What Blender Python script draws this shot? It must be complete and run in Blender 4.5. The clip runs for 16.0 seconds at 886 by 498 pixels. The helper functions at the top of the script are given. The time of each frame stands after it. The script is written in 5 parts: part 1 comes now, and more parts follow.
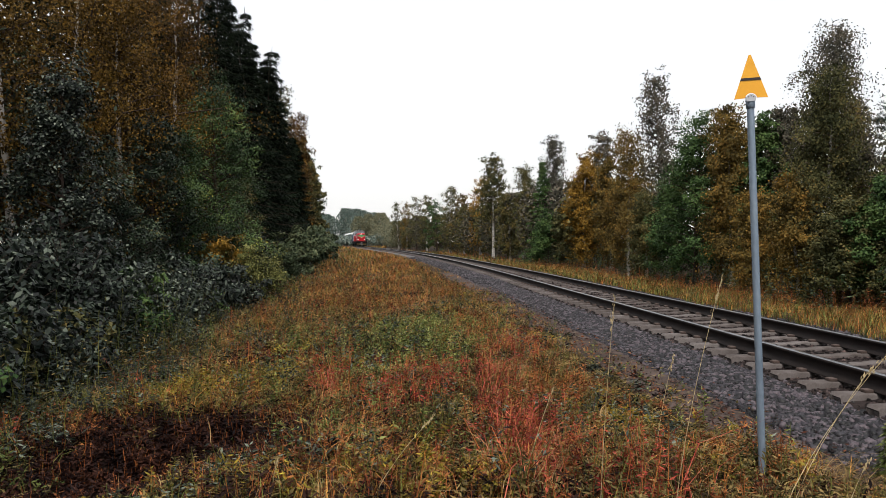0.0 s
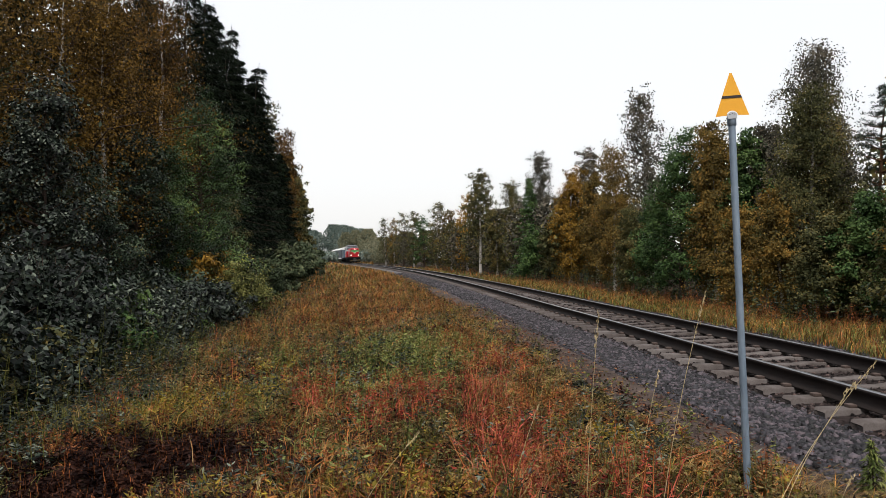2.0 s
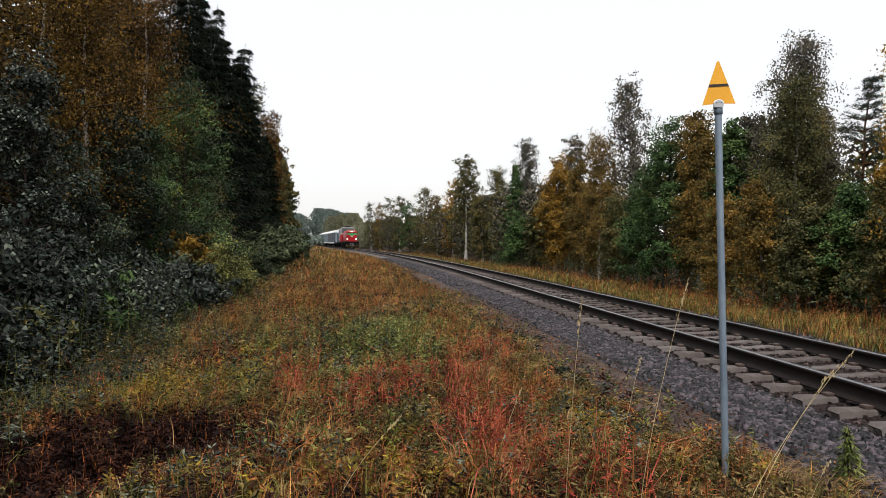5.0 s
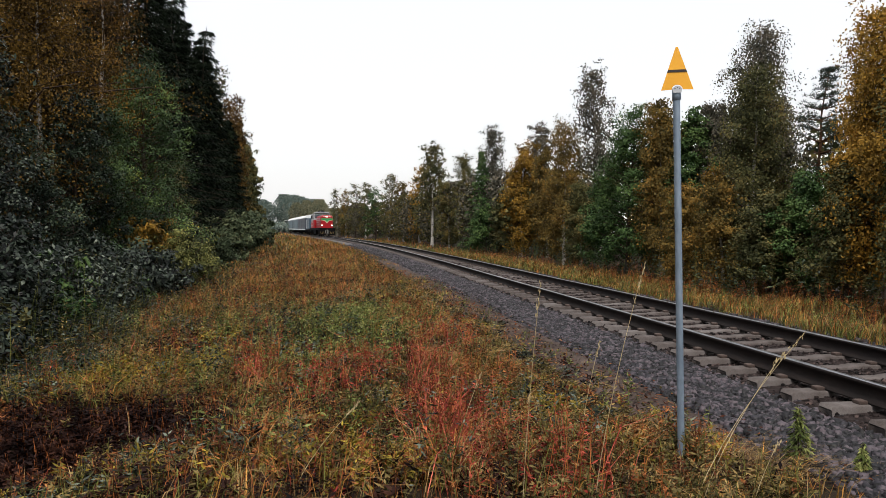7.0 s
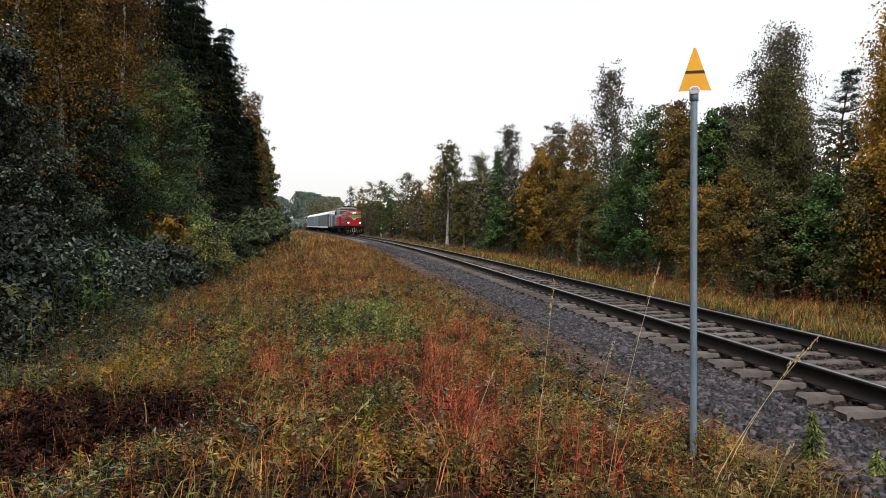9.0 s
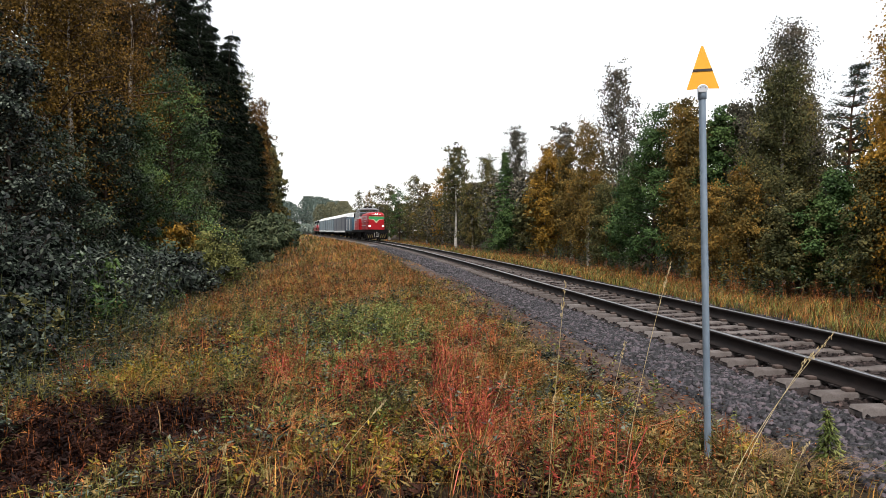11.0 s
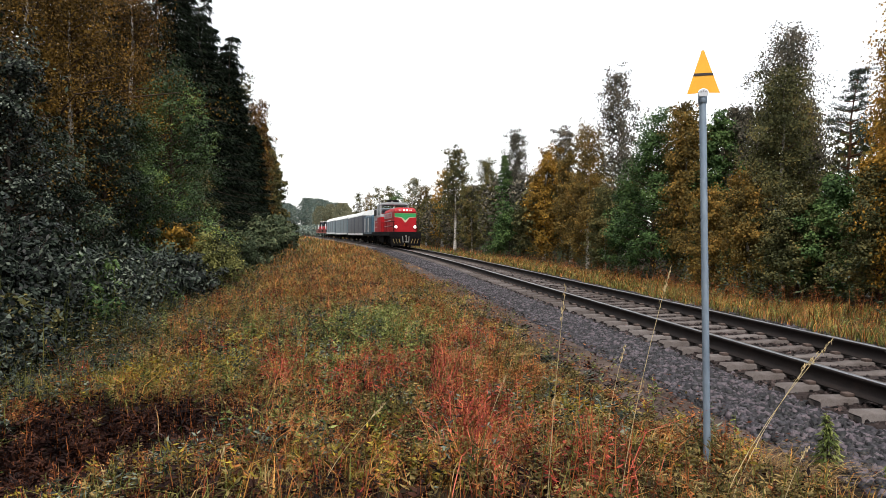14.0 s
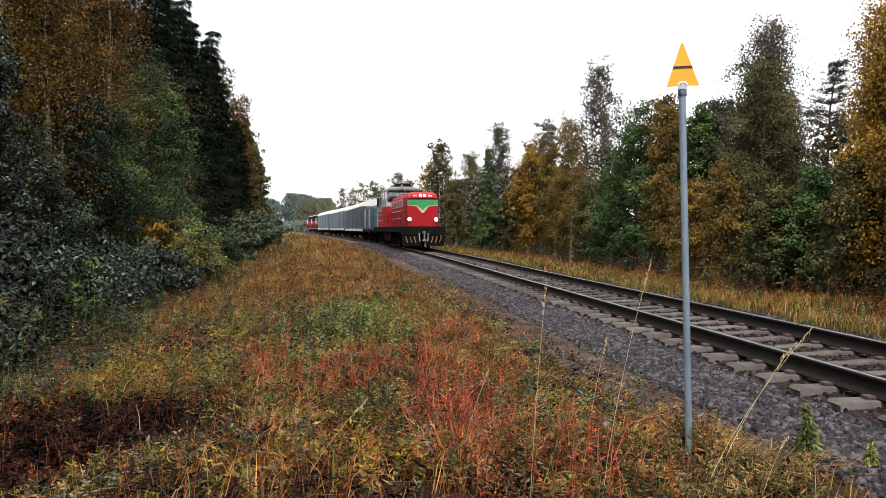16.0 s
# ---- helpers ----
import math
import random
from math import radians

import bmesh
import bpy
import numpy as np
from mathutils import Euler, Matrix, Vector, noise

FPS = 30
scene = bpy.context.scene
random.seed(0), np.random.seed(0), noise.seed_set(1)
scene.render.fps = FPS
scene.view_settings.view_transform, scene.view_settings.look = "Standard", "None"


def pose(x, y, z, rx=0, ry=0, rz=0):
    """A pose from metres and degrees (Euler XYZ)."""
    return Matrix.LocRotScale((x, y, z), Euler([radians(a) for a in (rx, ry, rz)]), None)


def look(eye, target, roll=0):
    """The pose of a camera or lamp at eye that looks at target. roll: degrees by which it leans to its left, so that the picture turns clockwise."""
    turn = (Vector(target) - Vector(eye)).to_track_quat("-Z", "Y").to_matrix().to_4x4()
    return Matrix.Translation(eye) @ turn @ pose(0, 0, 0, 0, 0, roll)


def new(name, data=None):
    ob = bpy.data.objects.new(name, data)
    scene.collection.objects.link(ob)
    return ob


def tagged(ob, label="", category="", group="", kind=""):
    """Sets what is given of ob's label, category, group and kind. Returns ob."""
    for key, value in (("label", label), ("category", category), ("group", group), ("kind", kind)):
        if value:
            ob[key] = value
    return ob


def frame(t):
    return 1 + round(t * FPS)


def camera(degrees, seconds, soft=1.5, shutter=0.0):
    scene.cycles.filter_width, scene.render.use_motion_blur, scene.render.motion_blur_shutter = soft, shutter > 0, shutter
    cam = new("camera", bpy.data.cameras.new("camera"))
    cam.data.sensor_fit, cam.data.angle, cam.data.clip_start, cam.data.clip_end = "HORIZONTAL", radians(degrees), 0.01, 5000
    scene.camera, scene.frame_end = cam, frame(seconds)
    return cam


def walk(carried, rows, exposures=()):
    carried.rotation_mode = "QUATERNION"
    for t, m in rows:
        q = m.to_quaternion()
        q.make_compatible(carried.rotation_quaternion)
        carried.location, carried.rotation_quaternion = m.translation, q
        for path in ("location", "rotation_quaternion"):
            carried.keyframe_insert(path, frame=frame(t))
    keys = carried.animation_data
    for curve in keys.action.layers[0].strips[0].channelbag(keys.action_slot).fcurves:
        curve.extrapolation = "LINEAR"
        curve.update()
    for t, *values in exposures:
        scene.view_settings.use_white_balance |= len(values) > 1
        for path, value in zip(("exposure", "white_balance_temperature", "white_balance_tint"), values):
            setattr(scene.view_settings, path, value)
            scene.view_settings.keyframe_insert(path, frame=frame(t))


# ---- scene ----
cam = camera(64.6, 16.0, soft=0.85)
# eye, target, lean: a hand-held camera that drifts a few centimetres
PATH = [
    (0, (-0.02, -0.061, 2.013), (0.14, 1.933, 1.996), -0.3),
    (0.5, (-0.021, -0.078, 2.013), (0.14, 1.916, 2.003), -0.4),
    (1, (-0.008, -0.055, 2.017), (0.175, 1.937, 2.018), -0.4),
    (1.5, (-0.002, -0.051, 2.021), (0.188, 1.94, 2.023), -0.5),
    (2, (0.002, -0.053, 2.018), (0.198, 1.937, 2.046), -0.4),
    (2.5, (-0.004, -0.062, 2.015), (0.188, 1.929, 2.04), -0.3),
    (3, (0.011, -0.036, 2.024), (0.212, 1.954, 2.05), -0.0),
    (3.5, (0.007, -0.043, 2.013), (0.221, 1.946, 2.016), 0.1),
    (6, (0.026, -0.03, 2.007), (0.274, 1.955, 1.993), 0.4),
    (6.5, (0.044, -0.024, 2.005), (0.3, 1.96, 1.997), -0.6),
    (7, (0.064, -0.012, 1.99), (0.395, 1.96, 1.94), 0.5),
    (7.5, (0.057, -0.02, 1.996), (0.309, 1.964, 1.962), -0.1),
    (8, (0.074, -0.022, 1.991), (0.341, 1.96, 1.941), 0.6),
    (8.5, (0.063, -0.04, 1.99), (0.351, 1.938, 1.938), 0.8),
    (9, (0.058, -0.047, 1.979), (0.347, 1.931, 1.926), 1.3),
    (11.5, (0.043, -0.049, 1.987), (0.305, 1.933, 1.941), 0.2),
    (12, (0.04, -0.058, 1.986), (0.3, 1.924, 1.941), 0.3),
    (12.5, (0.049, -0.047, 1.987), (0.333, 1.932, 1.952), 0.5),
    (13, (0.045, -0.053, 1.986), (0.317, 1.928, 1.948), 0.6),
    (13.5, (0.047, -0.04, 1.99), (0.325, 1.94, 1.954), 0.6),
    (14, (0.043, -0.043, 1.989), (0.31, 1.939, 1.949), 0.6),
    (14.5, (0.047, -0.037, 1.99), (0.311, 1.946, 1.957), 0.6),
    (15, (0.044, -0.045, 1.99), (0.303, 1.938, 1.939), 0.3),
    (15.5, (0.05, -0.04, 1.992), (0.338, 1.939, 1.937), 0.5),
    (16, (0.067, -0.033, 1.991), (0.377, 1.942, 1.935), 0.1),
]
walk(cam, [(t, look(e, g, r)) for t, e, g, r in PATH], [(0, -0.44), (2, -0.5), (3.5, -0.49), (9, -0.47), (11.5, -0.09), (16, -0.09)])

# ---- overcast daylight ----
world = bpy.data.worlds.new("overcast_sky")
scene.world = world
world.use_nodes = True
wn, wl = world.node_tree.nodes, world.node_tree.links
wn.clear()
sky = wn.new("ShaderNodeTexSky")
sky.sky_type, sky.sun_disc = "NISHITA", False
sky.sun_elevation, sky.sun_rotation = radians(63), radians(198)
sky.air_density, sky.dust_density = 1.0, 6.0
sky_bg = wn.new("ShaderNodeBackground")
sky_bg.inputs[1].default_value = 0.08
cloud_bg = wn.new("ShaderNodeBackground")
cloud_bg.inputs[0].default_value = (1.0, 0.992, 0.985, 1)
cloud_bg.inputs[1].default_value = 1.26
sky_sum = wn.new("ShaderNodeAddShader")
sky_out = wn.new("ShaderNodeOutputWorld")
wl.new(sky.outputs[0], sky_bg.inputs[0])
wl.new(sky_bg.outputs[0], sky_sum.inputs[0])
wl.new(cloud_bg.outputs[0], sky_sum.inputs[1])
wl.new(sky_sum.outputs[0], sky_out.inputs[0])

sun = new("sun", bpy.data.lights.new("sun", "SUN"))
sun.data.energy, sun.data.angle, sun.data.color = 3.7, radians(12), (1, 0.97, 0.92)
sun.matrix_basis = look((-8, -5, 52), (0, 20, 0))


# ---- materials ----
def hue(c, k):
    return tuple(min(1, v * k) for v in c)


def ramp_of(nodes, stops):
    r = nodes.new("ShaderNodeValToRGB")
    while len(r.color_ramp.elements) < len(stops):
        r.color_ramp.elements.new(0.5)
    for e, (p, c) in zip(r.color_ramp.elements, stops):
        e.position, e.color = p, (*c, 1)
    return r


def foliage(name, stops, rough=0.6, through_light=0.10, patch=0.6, gloss=0.08, depth=1.0, scale=1.3):
    """Leaves or blades: each island takes its own tone, and patches of the plant drift lighter and darker."""
    m = bpy.data.materials.new(name)
    m.use_nodes = True
    n, l = m.node_tree.nodes, m.node_tree.links
    n.clear()
    geo, obj = n.new("ShaderNodeNewGeometry"), n.new("ShaderNodeObjectInfo")
    tex = n.new("ShaderNodeTexNoise")
    tex.inputs["Scale"].default_value = scale
    tex.inputs["Detail"].default_value = 3
    mix = n.new("ShaderNodeMath")
    mix.operation = "MULTIPLY_ADD"
    mix.inputs[1].default_value = patch * 2
    tone = n.new("ShaderNodeMath")
    tone.operation = "MULTIPLY_ADD"
    tone.inputs[1].default_value = 1 - patch
    tone.inputs[2].default_value = 0
    shift = n.new("ShaderNodeMath")
    shift.operation = "SUBTRACT"
    shift.inputs[1].default_value = patch * 0.5
    l.new(geo.outputs["Position"], tex.inputs["Vector"])
    l.new(geo.outputs["Random Per Island"], tone.inputs[0])
    l.new(tex.outputs["Fac"], mix.inputs[0])
    l.new(tone.outputs[0], mix.inputs[2])
    l.new(mix.outputs[0], shift.inputs[0])
    r = ramp_of(n, [(0.5 + (p - 0.5) * 0.7, hue(c, 2 ** ((p - 0.5) * depth))) for p, c in stops])
    each = n.new("ShaderNodeMath")
    each.operation = "MULTIPLY_ADD"
    each.inputs[1].default_value = 0.16
    l.new(obj.outputs["Random"], each.inputs[0])
    l.new(shift.outputs[0], each.inputs[2])
    even = n.new("ShaderNodeMath")
    even.operation = "SUBTRACT"
    even.inputs[1].default_value = 0.08
    l.new(each.outputs[0], even.inputs[0])
    l.new(even.outputs[0], r.inputs[0])
    b = n.new("ShaderNodeBsdfPrincipled")
    b.inputs["Roughness"].default_value = rough
    b.inputs["Specular IOR Level"].default_value = gloss
    tr = n.new("ShaderNodeBsdfTranslucent")
    s = n.new("ShaderNodeMixShader")
    s.inputs[0].default_value = through_light
    o = n.new("ShaderNodeOutputMaterial")
    l.new(r.outputs[0], b.inputs["Base Color"])
    l.new(r.outputs[0], tr.inputs[0])
    l.new(b.outputs[0], s.inputs[1])
    l.new(tr.outputs[0], s.inputs[2])
    l.new(s.outputs[0], o.inputs[0])
    return m


def surface(name, stops, scale=6.0, rough=0.7, metal=0.0, bump=0.3, fine=60.0, stretch=(1, 1, 1), vary=0.0, island=0.0, spec=0.5, glow=None):
    """A solid surface: broad stains and fine grain over a colour ramp, with a little relief."""
    m = bpy.data.materials.new(name)
    m.use_nodes = True
    n, l = m.node_tree.nodes, m.node_tree.links
    b = n["Principled BSDF"]
    co = n.new("ShaderNodeTexCoord")
    mp = n.new("ShaderNodeMapping")
    mp.inputs["Scale"].default_value = stretch
    l.new(co.outputs["Object"], mp.inputs[0])
    t1, t2 = n.new("ShaderNodeTexNoise"), n.new("ShaderNodeTexNoise")
    for t, k in ((t1, scale), (t2, fine)):
        t.inputs["Scale"].default_value = k
        t.inputs["Detail"].default_value = 5
        l.new(mp.outputs[0], t.inputs["Vector"])
    a = n.new("ShaderNodeMath")
    a.operation = "MULTIPLY_ADD"
    a.inputs[1].default_value = 0.35
    l.new(t2.outputs["Fac"], a.inputs[0])
    sc = n.new("ShaderNodeMath")
    sc.operation = "MULTIPLY"
    sc.inputs[1].default_value = 0.65
    l.new(t1.outputs["Fac"], sc.inputs[0])
    l.new(sc.outputs[0], a.inputs[2])
    last = a
    for amount, sock in ((vary, n.new("ShaderNodeObjectInfo").outputs["Random"]), (island, n.new("ShaderNodeNewGeometry").outputs["Random Per Island"])):
        if amount:
            v = n.new("ShaderNodeMath")
            v.operation = "MULTIPLY_ADD"
            v.inputs[1].default_value = amount
            l.new(sock, v.inputs[0])
            l.new(last.outputs[0], v.inputs[2])
            w = n.new("ShaderNodeMath")
            w.operation = "SUBTRACT"
            w.inputs[1].default_value = amount / 2
            l.new(v.outputs[0], w.inputs[0])
            last = w
    r = ramp_of(n, stops)
    l.new(last.outputs[0], r.inputs[0])
    l.new(r.outputs[0], b.inputs["Base Color"])
    b.inputs["Roughness"].default_value = rough
    b.inputs["Metallic"].default_value = metal
    b.inputs["Specular IOR Level"].default_value = spec
    if bump:
        bp = n.new("ShaderNodeBump")
        bp.inputs["Strength"].default_value = bump
        bp.inputs["Distance"].default_value = 0.02
        l.new(last.outputs[0], bp.inputs["Height"])
        l.new(bp.outputs[0], b.inputs["Normal"])
    if glow:
        b.inputs["Emission Color"].default_value = (*glow[0], 1)
        b.inputs["Emission Strength"].default_value = glow[1]
    return m


def paint(name, c, rough=0.4, metal=0.0, dirt=0.35, **kw):
    return surface(name, [(0.3, hue(c, 1 - dirt)), (0.5, c), (0.72, hue(c, 1 + dirt * 0.3))], scale=1.3, fine=14, rough=rough, metal=metal, bump=0.05, **kw)


M_SOIL = surface("soil_and_litter", [(0.3, (0.008, 0.006, 0.004)), (0.5, (0.026, 0.018, 0.011)), (0.7, (0.075, 0.054, 0.034))], scale=0.8, fine=18, rough=0.95, bump=0.6, spec=0.1)
M_DIRT = surface("trodden_gritty_dirt", [(0.3, (0.02275, 0.0156, 0.01235)), (0.5, (0.05525, 0.039, 0.0325)), (0.7, (0.1105, 0.08125, 0.0715))], scale=2.2, fine=30, rough=0.9, bump=0.8, spec=0.15)
M_BALLAST = surface("ballast_bed", [(0.3, (0.00952, 0.00816, 0.00884)), (0.5, (0.034, 0.02924, 0.03128)), (0.72, (0.0952, 0.08296, 0.085))], scale=9, fine=30, rough=0.6, bump=1.0, spec=0.4)
M_STONE = surface("crushed_stone", [(0.22, (0.00186, 0.001711, 0.002455)), (0.46, (0.007812, 0.006696, 0.009412)), (0.64, (0.02455, 0.0212, 0.02783)), (0.84, (0.07812, 0.06138, 0.07161))], scale=14, fine=90, rough=0.6, bump=0.3, island=0.9, spec=0.4)
# rusty stone; the shade between sleepers is put into its dark colour
M_CRIB = surface("rusty_shaded_stone", [(0.15, (0.0045, 0.00375, 0.00375)), (0.5, (0.0165, 0.012, 0.01125)), (0.8, (0.04875, 0.0375, 0.036)), (0.95, (0.12, 0.0825, 0.075))], scale=14, fine=90, rough=0.9, bump=0.3, island=0.8, spec=0.1)
M_CONCRETE = surface("sleeper_concrete", [(0.3, (0.04743, 0.03794, 0.03348)), (0.5, (0.09207, 0.07812, 0.07366)), (0.7, (0.1367, 0.1217, 0.1172))], scale=5, fine=70, rough=0.9, bump=0.25, vary=0.25, spec=0.2)
M_RAIL = surface("rusty_rail_steel", [(0.3, (0.0048, 0.003, 0.003)), (0.55, (0.012, 0.0072, 0.006)), (0.75, (0.024, 0.0144, 0.0108))], scale=4, fine=50, rough=0.75, bump=0.2, spec=0.3)
M_RAILTOP = surface("worn_rail_head", [(0.3, (0.35, 0.35, 0.37)), (0.7, (0.6, 0.6, 0.62))], scale=3, fine=40, rough=0.28, metal=1.0, bump=0.03, stretch=(8, 0.3, 1))
M_CLIP = surface("rail_clip_steel", [(0.3, (0.03, 0.02, 0.016)), (0.7, (0.09, 0.06, 0.05))], rough=0.8, bump=0.2)
M_GALV = surface("galvanised_steel", [(0.3, (0.12, 0.16, 0.21)), (0.5, (0.19, 0.245, 0.31)), (0.7, (0.26, 0.32, 0.38))], scale=7, fine=45, rough=0.55, metal=0.35, bump=0.08, stretch=(1, 1, 0.25))
M_SIGN = surface("sign_yellow_film", [(0.3, (0.80, 0.36, 0.012)), (0.7, (0.86, 0.42, 0.02))], scale=6, rough=0.45, bump=0.0)
M_SIGNBACK = paint("sign_aluminium", (0.45, 0.46, 0.48), rough=0.4, metal=0.6)
M_BLACK = paint("sign_black_film", (0.02, 0.012, 0.012), rough=0.5)
M_BARK_BIRCH = surface("birch_bark", [(0.34, (0.05, 0.04, 0.035)), (0.44, (0.36, 0.33, 0.30)), (0.7, (0.55, 0.52, 0.48))], scale=2.5, fine=18, rough=0.85, bump=0.4, stretch=(1, 1, 2.2))
M_BARK = surface("dark_bark", [(0.3, (0.025, 0.018, 0.014)), (0.6, (0.07, 0.05, 0.04)), (0.8, (0.11, 0.085, 0.07))], scale=4, fine=30, rough=0.95, bump=0.6, stretch=(1, 1, 0.3), spec=0.1)
M_BARK_PINE = surface("pine_bark", [(0.3, (0.05, 0.03, 0.02)), (0.6, (0.15, 0.075, 0.04)), (0.8, (0.22, 0.11, 0.06))], scale=4, fine=30, rough=0.95, bump=0.6, stretch=(1, 1, 0.4), spec=0.1)

LEAF = {
    "gold": foliage("birch_leaf_gold", [(0.1, (0.09775, 0.0606, 0.01368)), (0.4, (0.1955, 0.1173, 0.0215)), (0.7, (0.2932, 0.1662, 0.02737)), (0.95, (0.3617, 0.1907, 0.03226))], depth=0.5),
    # browner birch gold, with the dimness of the left edge in its colour
    "bronze": foliage("birch_leaf_bronze_shaded", [(0.1, (0.01536, 0.009875, 0.00395)), (0.4, (0.04608, 0.02633, 0.006584)), (0.7, (0.08997, 0.04719, 0.008778)), (1.0, (0.1646, 0.0823, 0.01317))]),
    "ochre": foliage("birch_leaf_ochre", [(0.1, (0.05224, 0.04019, 0.01447)), (0.4, (0.1085, 0.08037, 0.02411)), (0.7, (0.1688, 0.1109, 0.02733)), (0.95, (0.2331, 0.1286, 0.02893))], depth=0.5),
    "olive": foliage("birch_leaf_olive", [(0.1, (0.0324, 0.03744, 0.01512)), (0.4, (0.072, 0.07344, 0.0288)), (0.7, (0.1116, 0.0972, 0.03456)), (0.95, (0.1656, 0.1152, 0.036))], depth=0.5),
    "grey": foliage("birch_leaf_grey", [(0.1, (0.045, 0.045, 0.03375)), (0.5, (0.08625, 0.081, 0.06)), (0.95, (0.135, 0.1087, 0.07875))], depth=0.5),
    "green": foliage("alder_leaf_green", [(0.1, (0.020, 0.042, 0.015)), (0.5, (0.046, 0.088, 0.028)), (0.95, (0.085, 0.13, 0.04))], depth=0.6),
    "lime": foliage("young_leaf_green", [(0.1, (0.02571, 0.04194, 0.01178)), (0.5, (0.08721, 0.116, 0.0303)), (0.95, (0.2019, 0.2097, 0.07152))], depth=1.3, patch=0.68, scale=3.6),
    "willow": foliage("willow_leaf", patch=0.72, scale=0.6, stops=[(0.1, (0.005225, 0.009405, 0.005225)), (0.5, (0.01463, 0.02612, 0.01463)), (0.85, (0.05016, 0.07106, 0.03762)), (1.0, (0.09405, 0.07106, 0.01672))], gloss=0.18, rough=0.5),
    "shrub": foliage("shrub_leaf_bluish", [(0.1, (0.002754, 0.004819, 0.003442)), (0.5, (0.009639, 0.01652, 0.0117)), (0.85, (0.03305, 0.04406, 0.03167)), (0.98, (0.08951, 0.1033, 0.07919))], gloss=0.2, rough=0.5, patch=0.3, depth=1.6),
    # the gold leaf at a third of its brightness, shade included in the colour
    "amber": foliage("birch_leaf_amber_shaded", [(0.1, (0.0208, 0.0128, 0.0032)), (0.4, (0.0624, 0.0368, 0.0072)), (0.7, (0.104, 0.0592, 0.0104)), (1.0, (0.16, 0.088, 0.0144))], depth=0.6),
    "yellowgreen": foliage("young_willow_leaf", [(0.1, (0.02975, 0.0357, 0.0119)), (0.5, (0.08075, 0.08925, 0.0272)), (0.95, (0.1785, 0.17, 0.05525))]),
    "dullgreen": foliage("alder_leaf_dull", [(0.1, (0.01408, 0.03043, 0.01159)), (0.5, (0.04575, 0.08259, 0.02815)), (0.85, (0.1161, 0.1652, 0.04637)), (1.0, (0.2287, 0.2064, 0.03312))], gloss=0.15, rough=0.5, patch=0.75, scale=0.55),
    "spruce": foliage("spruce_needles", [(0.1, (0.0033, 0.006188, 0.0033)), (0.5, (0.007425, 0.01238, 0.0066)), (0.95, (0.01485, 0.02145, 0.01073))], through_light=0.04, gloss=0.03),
    "pine": foliage("pine_needles", [(0.1, (0.015, 0.0255, 0.018)), (0.5, (0.03375, 0.048, 0.0345)), (0.95, (0.05625, 0.069, 0.045))], through_light=0.08),
    # distance haze is mixed into these two leaf colours
    "far": foliage("hazy_distant_wood_leaf", [(0.3, (0.112, 0.154, 0.14)), (0.5, (0.154, 0.196, 0.175)), (0.7, (0.21, 0.238, 0.189))], depth=0.3),
    "hazygold": foliage("hazy_distant_birch_leaf", [(0.3, (0.1183, 0.1313, 0.09187)), (0.5, (0.1613, 0.1625, 0.105)), (0.7, (0.2042, 0.1938, 0.1181))], depth=0.3),
    "pale": foliage("pale_shrub_leaf", [(0.1, (0.02552, 0.03861, 0.01944)), (0.5, (0.05468, 0.07374, 0.0378)), (0.95, (0.0948, 0.1053, 0.054))], depth=0.5),
    "rustleaf": foliage("rust_leaf", [(0.1, (0.066, 0.0204, 0.0108)), (0.5, (0.156, 0.0516, 0.0192)), (0.95, (0.3, 0.1176, 0.036))], depth=1.3, patch=0.68, scale=3.6),
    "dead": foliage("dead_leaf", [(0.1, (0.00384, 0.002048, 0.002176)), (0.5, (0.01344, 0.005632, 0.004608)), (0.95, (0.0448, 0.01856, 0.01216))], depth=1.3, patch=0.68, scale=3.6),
    "olivegrey": foliage("meadow_leaf_olive", [(0.1, (0.03, 0.0264, 0.01122)), (0.5, (0.0984, 0.07814, 0.02856)), (0.95, (0.228, 0.1584, 0.0612))], depth=1.3, patch=0.68, scale=3.6),
    "redleaf": foliage("willowherb_red", [(0.1, (0.077, 0.009, 0.008)), (0.5, (0.22, 0.033, 0.023)), (0.95, (0.385, 0.085, 0.05))], depth=1.3, patch=0.68, scale=3.6),
    "yellowleaf": foliage("yellowing_leaf", [(0.1, (0.09, 0.07, 0.010)), (0.5, (0.175, 0.135, 0.02)), (0.95, (0.28, 0.20, 0.03))], depth=1.3, patch=0.68, scale=3.6),
}
M_STALK = surface("dry_stalk_cream", [(0.3, (0.30, 0.22, 0.10)), (0.7, (0.52, 0.42, 0.24))], scale=20, fine=80, rough=0.7, bump=0.0)
